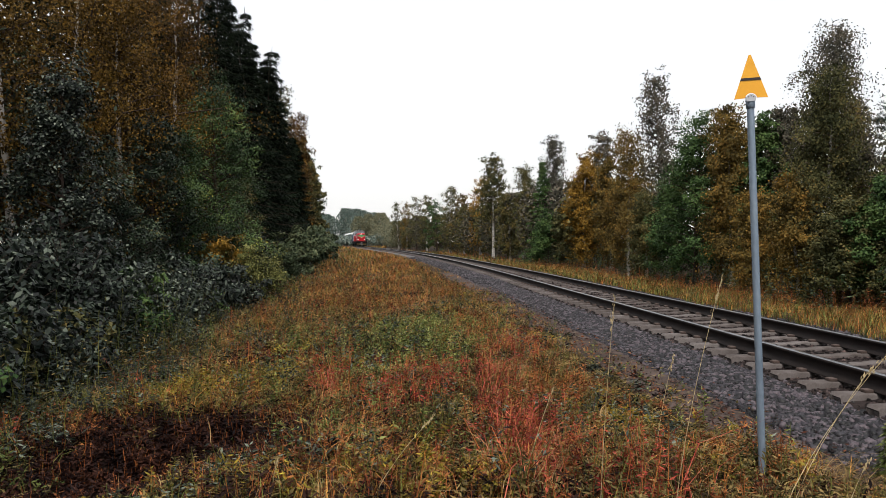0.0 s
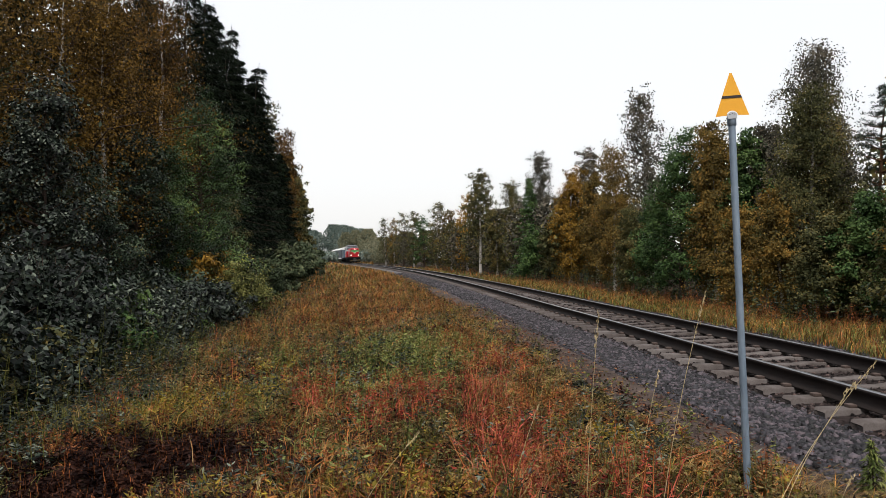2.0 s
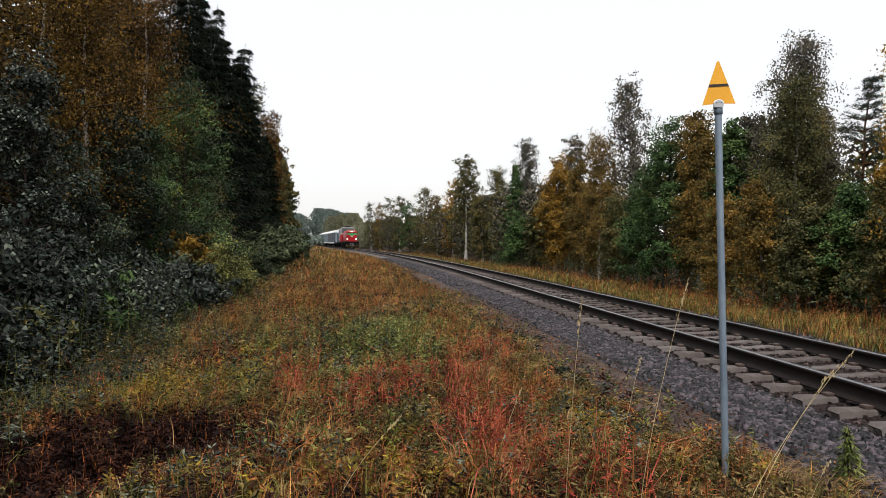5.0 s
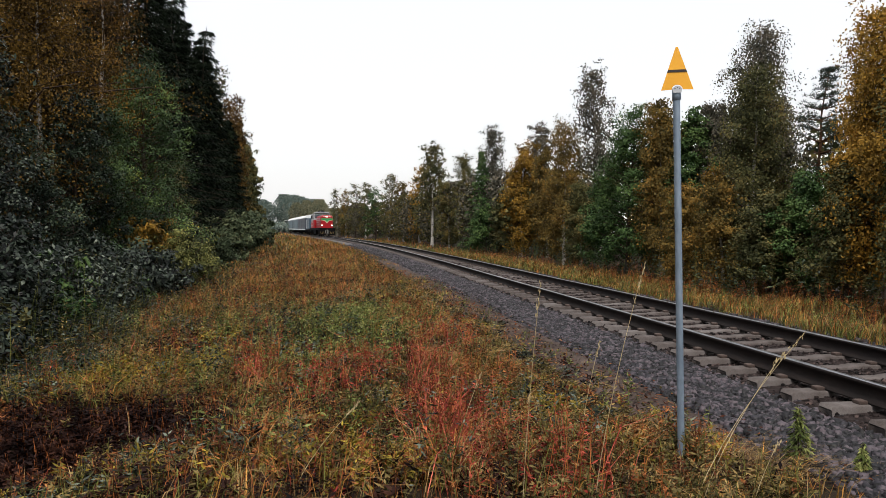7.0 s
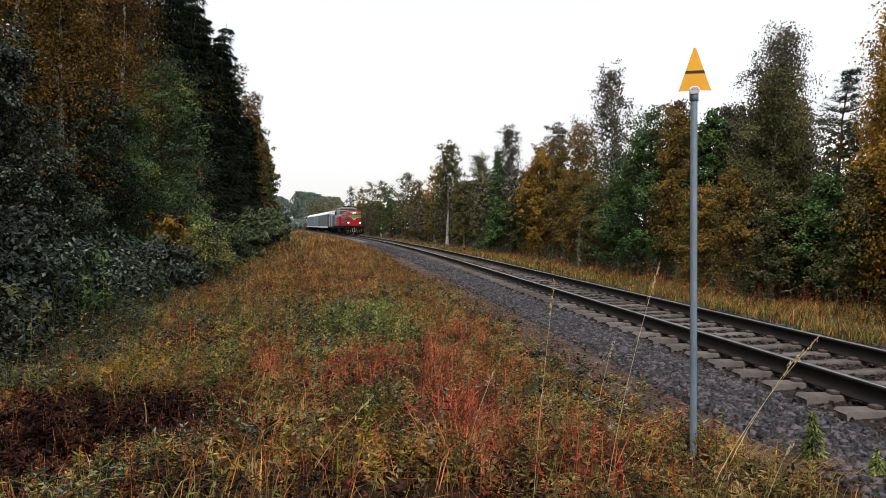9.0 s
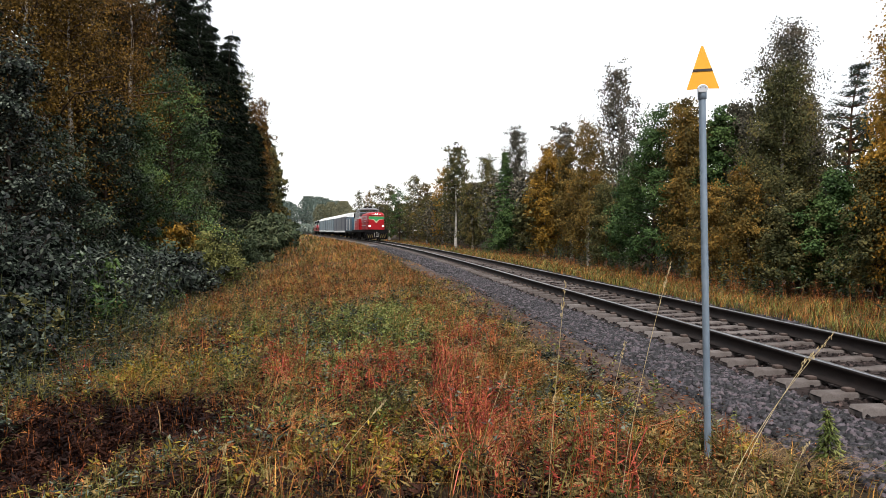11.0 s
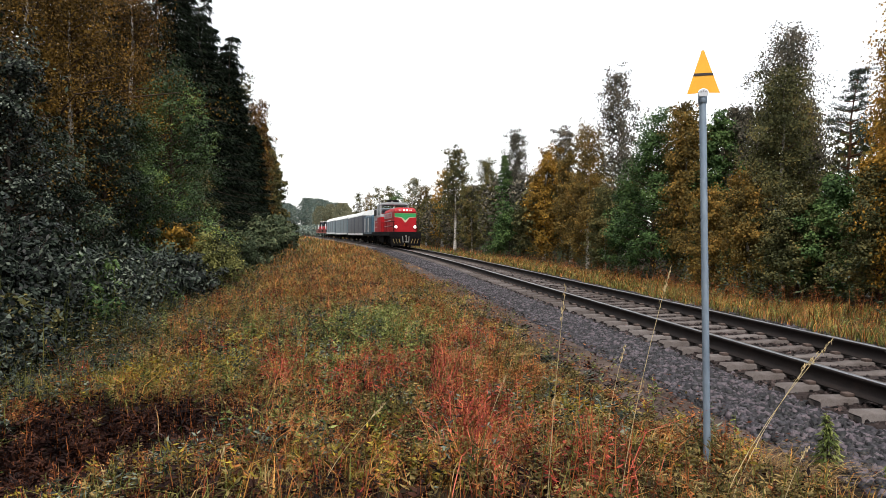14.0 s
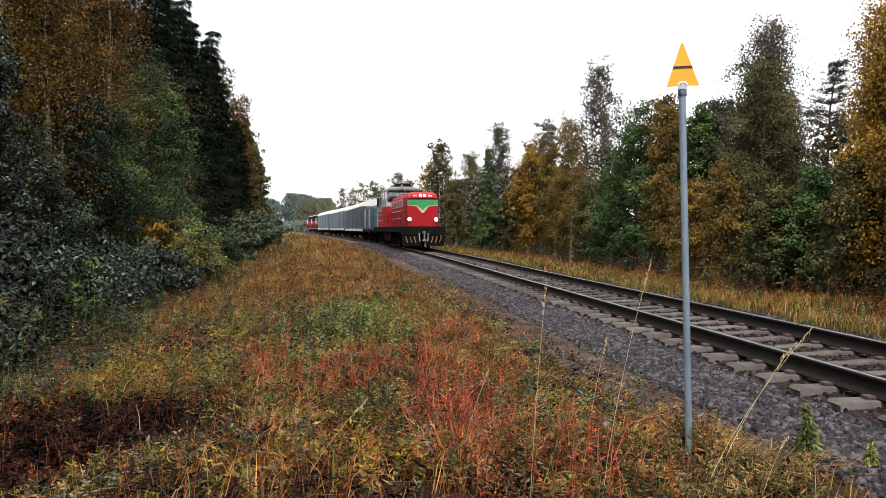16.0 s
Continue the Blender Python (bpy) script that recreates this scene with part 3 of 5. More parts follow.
# ---- trees ----
def grow(name, label, x, y, height, radius, leaf, bark, seed, kind="birch", n=6000, size=0.13, low=0.12, trunk_r=None, group="", sparse=1.0, category="tree", tilt=0.0):
    """One tree: a tapered trunk, limbs that rise and droop, and a crown of many small leaves along hanging twigs."""
    rng = np.random.default_rng(seed)
    tree = tagged(new(name), label=label, category=category, group=group)
    tree.location = (x, y, float(land(x, y)) - 0.05)
    R = trunk_r or 0.012 * height + 0.02
    k = 9
    zt = np.linspace(0, height * (0.98 if kind != "bush" else 0.6), k)
    sway = np.cumsum(rng.normal(0, 0.012 * height, (k, 2)), axis=0) * (np.linspace(0, 1, k) ** 1.2)[:, None]
    sway[:, 0] += tilt * zt
    spine = np.column_stack([sway, zt])
    rad = R * (1 - np.linspace(0, 1, k) * 0.93)
    rad[0] *= 1.35
    V, F = tube(spine, rad, 7)
    link("trunk", mesh_np("trunk", V, F, bark, True), tree)
    limbs, C, N = [], [], []
    nb = int({"birch": 54, "alder": 60, "spruce": 150, "pine": 60, "bush": 44}[kind] * (1.0 if n > 2500 else 0.7))
    per = max(1, n // nb)
    steps = np.linspace(0, 1, 6)
    for i in range(nb):
        f = (i + rng.random()) / nb
        if kind == "bush":
            az = rng.uniform(0, 6.283)
            reach = radius * math.sqrt(rng.random())
            tip = np.array([reach * math.cos(az), reach * math.sin(az), height * (0.35 + 0.65 * math.sqrt(max(0, 1 - (reach / radius) ** 2))) * rng.uniform(0.7, 1.1)])
            s = steps[:, None]
            h0 = height * 0.02
            line = np.array([0, 0, h0]) + (tip - [0, 0, h0]) * np.hstack([s ** 1.4, s ** 1.4, s ** 0.8])
            line += rng.normal(0, 0.03 * radius, line.shape) * s
            length, d = radius, np.array([math.cos(az), math.sin(az), 0])
        else:
            if kind in ("spruce", "pine"):
                # boughs stand in whorls
                whorl = 6 if kind == "spruce" else 5
                f = (math.floor(f * nb / whorl) + 0.5 + rng.normal(0, 0.10)) * whorl / nb
                f = min(0.995, max(0, f))
            z0 = height * (low + (0.97 - low) * f ** (0.9 if kind != "pine" else 0.75))
            at = np.array([np.interp(z0, zt, spine[:, 0]), np.interp(z0, zt, spine[:, 1]), z0])
            u = (z0 / height - low) / (1 - low)
            if kind == "birch":
                prof = min(1, 0.55 + 1.6 * u) * (1 - u) ** 0.62 + 0.06
                rise, droop = 0.75, -0.35
            elif kind == "alder":
                prof = min(1, 0.7 + 2 * u) * (1 - u ** 1.6) ** 0.8 + 0.06
                rise, droop = 0.55, -0.1
            elif kind == "spruce":
                prof = (1 - u) ** 0.8 + 0.03
                rise, droop = -0.10 - 0.5 * (1 - u), 0.30 * (1 - u)
            else:
                prof = (1 - u) ** 0.7 * min(1, 0.5 + u) + 0.06
                rise, droop = 0.10, 0.16
            az = i * 2.39996 + rng.normal(0, 0.35)
            length = radius * prof * rng.uniform(0.62, 1.18)
            d = np.array([math.cos(az), math.sin(az), 0])
            s = steps[:, None]
            line = at + d * length * s + np.array([0, 0, 1.0]) * length * (rise * s + droop * s * s)
            line += rng.normal(0, 0.03 * length + 0.005, line.shape) * s
        w = max(0.008, R * 0.42 * min(1, length / radius))
        limbs.append(tube(line, np.linspace(w, w * 0.2, 6) * (0.45 if kind == "spruce" else 1), 4))
        m = int(per * (0.35 + 1.1 * min(1.3, length / radius if kind != "bush" else 1)) * rng.uniform(0.5, 1.4))
        up = np.array([0, 0, 1.0])
        if kind == "spruce":
            # flat fronds along the bough with curtains of twigs that hang from it
            t = rng.uniform(0.06, 1.03, m) ** 0.8
            P = np.stack([np.interp(t, steps, line[:, a]) for a in range(3)], -1)
            side = np.array([-d[1], d[0], 0])
            across = rng.uniform(-1, 1, m) * (0.10 * radius + 0.30 * length * (1 - 0.75 * t))
            q = P + side * across[:, None]
            q[:, 2] -= 0.25 * np.abs(across) + rng.exponential(0.035 * radius + 0.03, m)
            lie = d * 0.7 + side * np.sign(across)[:, None] * 0.55 - up * 0.55
            nrm = np.tile(up + d * 0.35, (m, 1))
            q, nrm = np.hstack([q, lie]), nrm
        elif kind == "pine":
            tw = max(2, m // 26)
            t = rng.uniform(0.30, 1.05, tw)
            P = np.stack([np.interp(t, steps, line[:, a]) for a in range(3)], -1) + rng.normal(0, 0.09 * radius, (tw, 3)) * [1, 1, 0.35]
            idx = rng.integers(0, tw, m)
            v = rng.normal(size=(m, 3))
            v /= np.linalg.norm(v, axis=1)[:, None]
            v[:, 2] = np.abs(v[:, 2]) * 0.8
            q, nrm = np.hstack([P[idx] + v * 0.11, v]), np.tile(up, (m, 1))
        elif kind == "birch":
            # sprays of leaves that hang in strands from the twigs
            tw = max(3, m // 34)
            t = rng.uniform(0.22, 1.05, tw) ** 0.8
            P = np.stack([np.interp(t, steps, line[:, a]) for a in range(3)], -1) + rng.normal(0, 0.17 * radius, (tw, 3)) * [1, 1, 0.7]
            idx = rng.integers(0, tw, m)
            drop = rng.random(m) ** 1.3 * (0.07 * height * (0.5 + 0.5 * (1 - z0 / height)) * rng.uniform(0.4, 1.4, tw))[idx]
            wide = (0.055 * radius + 0.02) * (1.6 - 0.8 * drop / (drop.max() + 1e-6))
            q = P[idx] + rng.normal(size=(m, 3)) * np.stack([wide, wide, wide * 0.5], -1)
            q[:, 2] -= drop
            nrm = np.tile(d * 0.7 + up * 0.55, (m, 1))
        else:
            # rounded leafy clumps, thickest on their upper and outer sides
            tw = max(2, m // 60)
            t = rng.uniform(0.35, 1.03, tw) ** 0.7
            P = np.stack([np.interp(t, steps, line[:, a]) for a in range(3)], -1) + rng.normal(0, 0.14 * radius, (tw, 3))
            idx = rng.integers(0, tw, m)
            v = rng.normal(size=(m, 3)) + d * 0.4 + up * 0.55
            v /= np.linalg.norm(v, axis=1)[:, None]
            rc = (radius * rng.uniform(0.12, 0.26, tw) + 0.03)[idx] * rng.uniform(0.35, 1.1, m)
            q = P[idx] + v * rc[:, None] * [1.15, 1.15, 0.75]
            nrm = v + up * 0.7
        keep = rng.random(len(q)) < sparse
        C.append(q[keep])
        N.append(nrm[keep])
    V, F = joined(limbs)
    link("branchwork", mesh_np("branchwork", V, F, M_BARK if bark is M_BARK_BIRCH else bark, True), tree, "", "stuff")
    C, N = np.concatenate(C), np.concatenate(N)
    C[:, 2] = np.maximum(C[:, 2], 0.05)
    if kind in ("spruce", "pine"):
        V, F = cards(C[:, :3], size * (2.0 if kind == "spruce" else 1.9), size * (0.5 if kind == "spruce" else 0.32), rng, C[:, 3:], 0.3, 1.5)
    else:
        shape = {"birch": (1.2, 0.8), "alder": (1.15, 0.85), "bush": (1.3, 0.7)}[kind]
        V, F = sprigs(C, N, size * shape[0], size * shape[1], rng, 0.6 if kind == "birch" else 0.45, 0.8 if kind == "birch" else 0.35)
    link("crown", mesh_np("crown", V, F, LEAF[leaf] if isinstance(leaf, str) else leaf, False), tree)
    return tree


YAW = 7.58  # the way the camera faces at 14.5 s, degrees east of the track


def bearing(px):
    return math.radians(YAW) + math.atan((px - 784) / 1242.0)


def right_spot(px, off):
    """Where a line of sight crosses the strip that runs off metres beside the track."""
    a = bearing(px)
    lo, hi = 1.0, 400.0
    for _ in range(50):
        y = (lo + hi) / 2
        if y * math.tan(a) > float(track_x(y)) + off:
            hi = y
        else:
            lo = y
    return y * math.tan(a), y


def tall(x, y, py):
    """Height of a tree at x, y whose top stands at the elevation py."""
    d = math.hypot(x, y) * math.cos(math.atan2(x, y) - math.radians(YAW))
    return 1.99 + d * (420.5 - py) / 1242.0 - float(land(x, y))


AUTUMN = {"gold": "golden-yellow", "ochre": "ochre and rusty", "olive": "olive-green and yellowing", "grey": "thin grey-green", "green": "dense dark green", "spruce": "dark green", "pine": "grey-green", "lime": "light green"}
# bearing, distance beside the track, top, half width on the same scale, kind, leaf, base of crown, leaf density
RIGHT_NEAR = [
    (1640, 6.5, -20, 75, "birch", "gold", 0.10, 1.0),
    (1720, 6.0, 60, 80, "birch", "olive", 0.08, 1.0),
    (1600, 9.0, 60, 45, "birch", "gold", 0.1, 0.5),
    (1568, 6.2, 300, 60, "alder", "olive", 0.05, 1.0),
    (1500, 12.5, 103, 62, "pine", "pine", 0.30, 0.5),
    (1545, 8.0, 270, 45, "birch", "gold", 0.1, 0.7),
    (1475, 6.6, 318, 60, "alder", "green", 0.04, 1.0),
    (1440, 9.0, 170, 40, "birch", "grey", 0.1, 0.5),
    (1388, 8.0, 28, 62, "birch", "grey", 0.35, 0.7),
    (1385, 7.2, 112, 70, "birch", "olive", 0.06, 1.0),
    (1420, 6.0, 350, 60, "alder", "olive", 0.05, 1.0),
    (1318, 8.6, 178, 50, "birch", "grey", 0.1, 0.85),
    (1335, 6.2, 300, 48, "birch", "ochre", 0.05, 0.9),
    (1275, 7.6, 200, 46, "alder", "green", 0.06, 0.9),
]
RIGHT_MIDDLE = [
    (1222, 6.8, 176, 52, "birch", "ochre", 0.05, 1.0),
    (1262, 6.0, 330, 45, "birch", "ochre", 0.05, 0.9),
    (1160, 6.2, 204, 66, "alder", "green", 0.03, 1.15),
    (1107, 11.0, 114, 44, "birch", "grey", 0.3, 0.6),
    (1120, 6.4, 330, 42, "alder", "green", 0.04, 1.0),
    (1045, 6.6, 222, 50, "birch", "ochre", 0.05, 1.0),
    (1075, 6.0, 330, 34, "birch", "olive", 0.05, 0.9),
    (992, 9.0, 226, 34, "alder", "grey", 0.1, 0.85),
    (1015, 7.4, 268, 30, "birch", "ochre", 0.05, 0.9),
    (966, 6.4, 260, 38, "birch", "gold", 0.05, 1.0),
    (925, 9.0, 228, 34, "birch", "grey", 0.2, 0.8),
    (940, 6.2, 360, 30, "alder", "olive", 0.05, 1.0),
    (893, 6.6, 270, 36, "spruce", "green", 0.03, 1.1),
    (905, 5.8, 375, 30, "alder", "green", 0.05, 1.0),
]
RIGHT_FAR = [
    (862, 7.5, 282, 30, "birch", "olive", 0.08, 0.9),
    (808, 6.0, 262, 34, "birch", "olive", 0.35, 0.75),
    (838, 6.4, 330, 26, "birch", "olive", 0.05, 0.9),
    (785, 7.2, 300, 30, "birch", "gold", 0.05, 1.0),
    (757, 6.6, 330, 26, "birch", "ochre", 0.05, 0.9),
    (732, 6.8, 316, 30, "birch", "olive", 0.04, 1.0),
    (708, 6.2, 345, 22, "alder", "green", 0.04, 0.9),
    (690, 6.8, 332, 22, "birch", "olive", 0.04, 0.9),
    (672, 6.2, 336, 18, "alder", "olive", 0.04, 0.9),
    (655, 6.4, 345, 16, "birch", "ochre", 0.04, 0.9),
    (640, 6.0, 345, 15, "birch", "olive", 0.04, 0.9),
]


def right_wood():
    for i, (px, off, py, half, kind, leaf, low, dens) in enumerate(RIGHT_NEAR + RIGHT_MIDDLE + RIGHT_FAR):
        x, y = right_spot(px, off)
        h = tall(x, y, py)
        dist = math.hypot(x, y)
        r = half / 1242.0 * dist
        n = int((32000 if dist < 26 else 24000 if dist < 40 else 15000 if dist < 70 else 8000) * (0.6 if py > 295 else 1.0))
        size = 0.064 if dist < 26 else 0.080 if dist < 40 else 0.115 if dist < 70 else 0.17
        bark = {"birch": M_BARK_BIRCH, "pine": M_BARK_PINE}.get(kind, M_BARK)
        word = {"birch": "birch", "alder": "alder", "spruce": "spruce", "pine": "pine"}[kind]
        grow(word + "_tree", "%s %s beside the railway" % (AUTUMN[leaf], {"birch": "autumn birch tree", "alder": "leafy alder tree", "spruce": "young conifer tree", "pine": "slender pine tree with open crown"}[kind]),
             x, y, h, r, leaf, bark, 100 + i, kind, n, size, low, group="trees along the far side of the track", sparse=min(1, dens))


right_wood()

# bearing, metres left of the camera, top, half width, kind, leaf, base of crown
LEFT_NEAR = [
    (312, 6.6, 128, 84, "alder", "dullgreen", 0.03, 34000, 0.066),
    (248, 6.9, 205, 66, "alder", "dullgreen", 0.03, 20000, 0.064),
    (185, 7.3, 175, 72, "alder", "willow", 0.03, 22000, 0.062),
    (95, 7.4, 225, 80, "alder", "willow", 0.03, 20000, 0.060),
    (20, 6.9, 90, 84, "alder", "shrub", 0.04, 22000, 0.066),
    (345, 7.4, 300, 50, "alder", "olive", 0.03, 12000, 0.066),
    (127, 8.4, -60, 70, "birch", "amber", 0.45, 11900, 0.067),
    (60, 9.5, -150, 200, "birch", "amber", 0.16, 40800, 0.067),
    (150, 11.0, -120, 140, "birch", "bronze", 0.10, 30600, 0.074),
    (-70, 9.0, -160, 190, "birch", "amber", 0.10, 27200, 0.074),
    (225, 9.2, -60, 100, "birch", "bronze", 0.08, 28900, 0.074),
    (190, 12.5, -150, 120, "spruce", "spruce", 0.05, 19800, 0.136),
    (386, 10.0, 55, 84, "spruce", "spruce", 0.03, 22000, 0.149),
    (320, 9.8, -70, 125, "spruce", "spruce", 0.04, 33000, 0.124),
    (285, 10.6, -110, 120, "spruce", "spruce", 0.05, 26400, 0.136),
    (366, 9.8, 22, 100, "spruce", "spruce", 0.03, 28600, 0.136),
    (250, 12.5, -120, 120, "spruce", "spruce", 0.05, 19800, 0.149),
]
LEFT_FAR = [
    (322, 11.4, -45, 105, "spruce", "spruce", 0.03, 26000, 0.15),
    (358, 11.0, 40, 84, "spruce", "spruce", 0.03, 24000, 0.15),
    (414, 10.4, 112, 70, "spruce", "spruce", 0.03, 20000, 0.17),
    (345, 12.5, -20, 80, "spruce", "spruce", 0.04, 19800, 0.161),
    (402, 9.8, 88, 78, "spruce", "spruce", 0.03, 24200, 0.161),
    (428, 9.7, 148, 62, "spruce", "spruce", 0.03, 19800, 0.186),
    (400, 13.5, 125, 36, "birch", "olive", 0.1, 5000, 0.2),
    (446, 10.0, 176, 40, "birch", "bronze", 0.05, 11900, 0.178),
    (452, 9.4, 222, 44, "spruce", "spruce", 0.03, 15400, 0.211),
    (466, 9.8, 228, 32, "birch", "olive", 0.05, 7000, 0.26),
    (478, 9.6, 272, 26, "birch", "olive", 0.04, 5000, 0.34),
    (487, 9.6, 315, 20, "alder", "olive", 0.03, 4000, 0.38),
    (494, 9.4, 345, 15, "alder", "green", 0.03, 3500, 0.42),
]


def left_spot(px, side):
    a = bearing(px)
    y = side / math.tan(-a)
    return -side, y


def left_wood():
    for i, (px, side, py, half, kind, leaf, low, n, size) in enumerate(LEFT_NEAR + LEFT_FAR):
        x, y = left_spot(px, side)
        r = half / 1242.0 * math.hypot(x, y)
        bark = M_BARK_BIRCH if kind == "birch" else M_BARK
        grow({"birch": "birch_tree", "spruce": "spruce_tree", "alder": "alder_tree"}[kind], {"birch": "tall %s autumn birch at the wood's edge" % AUTUMN.get(leaf, "shade-darkened golden"), "spruce": "tall dark green spruce with drooping boughs", "alder": "dull green leafy alder with a rounded crown"}[kind],
             x, y, tall(x, y, py), r, leaf, bark, 300 + i, kind, n, size, low, group="trees at the wood's edge")
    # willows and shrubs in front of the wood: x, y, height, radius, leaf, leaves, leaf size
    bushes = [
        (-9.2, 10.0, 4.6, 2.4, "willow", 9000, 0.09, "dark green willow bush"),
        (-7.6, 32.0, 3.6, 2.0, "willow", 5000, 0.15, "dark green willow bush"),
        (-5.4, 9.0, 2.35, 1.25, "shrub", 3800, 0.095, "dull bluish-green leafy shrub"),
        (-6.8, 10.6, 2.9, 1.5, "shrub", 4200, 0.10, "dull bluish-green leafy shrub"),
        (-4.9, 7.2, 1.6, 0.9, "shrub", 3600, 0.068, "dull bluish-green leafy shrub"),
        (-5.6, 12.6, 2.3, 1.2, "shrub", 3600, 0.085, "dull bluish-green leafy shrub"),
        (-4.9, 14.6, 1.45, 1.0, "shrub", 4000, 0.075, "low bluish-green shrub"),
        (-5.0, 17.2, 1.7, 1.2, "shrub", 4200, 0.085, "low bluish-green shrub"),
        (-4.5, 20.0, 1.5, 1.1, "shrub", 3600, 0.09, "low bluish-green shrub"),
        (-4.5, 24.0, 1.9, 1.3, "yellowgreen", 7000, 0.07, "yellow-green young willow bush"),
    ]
    bushes += [
        (-6.0, 24.5, 2.4, 0.9, "gold", 2500, 0.11, "small orange-yellow birch sapling"),
        (-6.6, 29.0, 2.2, 1.2, "gold", 2500, 0.13, "small orange-yellow birch sapling"),
        (-4.8, 31.0, 1.7, 1.4, "pale", 5000, 0.09, "low bluish-green shrub"),
        (-5.9, 44.0, 2.8, 1.8, "pale", 4000, 0.18, "green leafy bush"),
        (-5.8, 54.0, 3.2, 2.0, "pale", 3600, 0.22, "green leafy bush"),
        (-6.6, 66.0, 3.4, 2.2, "pale", 3400, 0.26, "green leafy bush"),
        (-8.4, 82.0, 3.6, 2.6, "pale", 3000, 0.30, "green leafy bush"),
        (-12.5, 108.0, 4.0, 3.0, "pale", 3000, 0.34, "green leafy bush"),
        (-12, 38, 6, 3, "willow", 5000, 0.17, "dark green willow bush"),
        (-11.5, 14, 7, 3.2, "willow", 8000, 0.12, "dark green willow bush"),
        (-11.0, 20, 8, 3.4, "willow", 8000, 0.13, "dark green willow bush"),
    ]
    r3 = np.random.default_rng(91)
    for k in range(26):
        y = 7.0 + 17 * (k / 26) + r3.normal(0, 0.4)
        x = -(4.1 + 0.03 * y + abs(r3.normal(0, 1.0)))
        h = r3.uniform(0.8, 1.5) + 0.25 * max(0, -x - 4.5)
        leaf = r3.choice(["shrub", "shrub", "shrub", "willow", "green", "olive"])
        bushes.append((x, y, h, h * r3.uniform(0.5, 0.7), str(leaf), 1500, 0.062 + 0.0024 * y, "low ragged green shrub"))
    for i, (x, y, h, r, leaf, n, size, label) in enumerate(bushes):
        grow("bush" if h > 3 else "shrub", label + " among the grass", x, y, h, r, leaf, M_BARK, 500 + i, "bush", n, size, trunk_r=0.03 + 0.006 * h, category="bush", group="bushes at the wood's edge")


left_wood()


def distant_wood():
    """The woods that close the view beyond the bend, and the depth of the woods on both sides."""
    rng = np.random.default_rng(77)

    def mass(name, label, leaf, spots, per, size, seed):
        r2 = np.random.default_rng(seed)
        P = []
        for x, y, h, r in spots:
            u = r2.random(per) ** 0.8
            rad = r * (0.25 + 0.75 * np.sin(np.pi * np.clip(1 - u, 0.05, 1) ** 0.8)) * np.sqrt(r2.uniform(0.3, 1.0, per))
            a = r2.uniform(0, 6.283, per)
            lump = 1 + 0.22 * np.sin(a * 3 + x) * np.sin(u * 9 + y)
            P.append(np.stack([x + rad * lump * np.cos(a), y + rad * lump * np.sin(a), land(x, y) + 0.3 + u * h], -1))
        V, F = cards(np.concatenate(P), size, size * 0.7, r2)
        tagged(link(name, mesh_np(name, V, F, LEAF[leaf])), label=label, category="woods", kind="stuff")

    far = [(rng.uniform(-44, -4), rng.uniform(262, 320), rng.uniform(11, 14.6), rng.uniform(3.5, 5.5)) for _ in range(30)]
    mass("distant_woods", "distant mixed green woods beyond the bend, paled as haze", "far", far, 2900, 0.62, 1)
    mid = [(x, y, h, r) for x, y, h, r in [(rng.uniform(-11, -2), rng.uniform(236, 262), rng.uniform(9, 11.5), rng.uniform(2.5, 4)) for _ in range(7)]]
    mass("distant_birches", "distant ochre birch grove beyond the bend, paled as haze", "hazygold", mid, 2600, 0.5, 2)
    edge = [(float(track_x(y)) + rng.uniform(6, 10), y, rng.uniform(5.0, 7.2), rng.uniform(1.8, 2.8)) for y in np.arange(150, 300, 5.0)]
    mass("distant_track_side_trees", "distant greyish trees along the track, paled as haze", "hazygold", edge, 1700, 0.30, 3)
    behind = [(float(track_x(y)) + rng.uniform(11, 17), y, rng.uniform(5.0, 7.0), rng.uniform(2.4, 3.2)) for y in np.arange(8, 120, 2.6)]
    mass("wood_interior_east", "dim olive thicket deep in the wood", "olive", behind, 900, 0.30, 4)
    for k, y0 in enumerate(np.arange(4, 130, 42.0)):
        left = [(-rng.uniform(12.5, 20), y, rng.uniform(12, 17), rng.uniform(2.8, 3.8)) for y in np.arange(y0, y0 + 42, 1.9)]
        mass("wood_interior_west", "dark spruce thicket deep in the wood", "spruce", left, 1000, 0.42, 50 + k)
    # unseen trees, added to keep sky light off the clearing's left
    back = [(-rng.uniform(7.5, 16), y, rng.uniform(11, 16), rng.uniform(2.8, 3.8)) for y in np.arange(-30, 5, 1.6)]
    mass("wood_beside_the_clearing", "unseen spruce wood added to shade the clearing", "spruce", back, 800, 0.5, 8)
    edge2 = [(float(track_x(y)) + rng.uniform(6.2, 9), y, rng.uniform(4.0, 6.5), rng.uniform(1.6, 2.4)) for y in np.arange(44, 160, 2.4)]
    mass("trackside_thicket", "olive and yellow thicket along the track", "olive", edge2[::2], 700, 0.30, 9)
    mass("trackside_thicket", "grey-green thicket along the track", "grey", edge2[1::2], 700, 0.30, 10)
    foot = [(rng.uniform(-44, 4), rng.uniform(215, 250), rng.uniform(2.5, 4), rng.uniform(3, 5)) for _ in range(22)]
    mass("distant_bushes", "green bushes beyond the bend, paled as haze", "far", foot, 500, 0.7, 12)
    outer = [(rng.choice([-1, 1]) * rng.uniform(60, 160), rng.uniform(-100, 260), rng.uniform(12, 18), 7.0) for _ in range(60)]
    mass("outlying_woods", "far woods round the clearing, paled as haze", "far", outer, 300, 2.0, 6)


distant_wood()


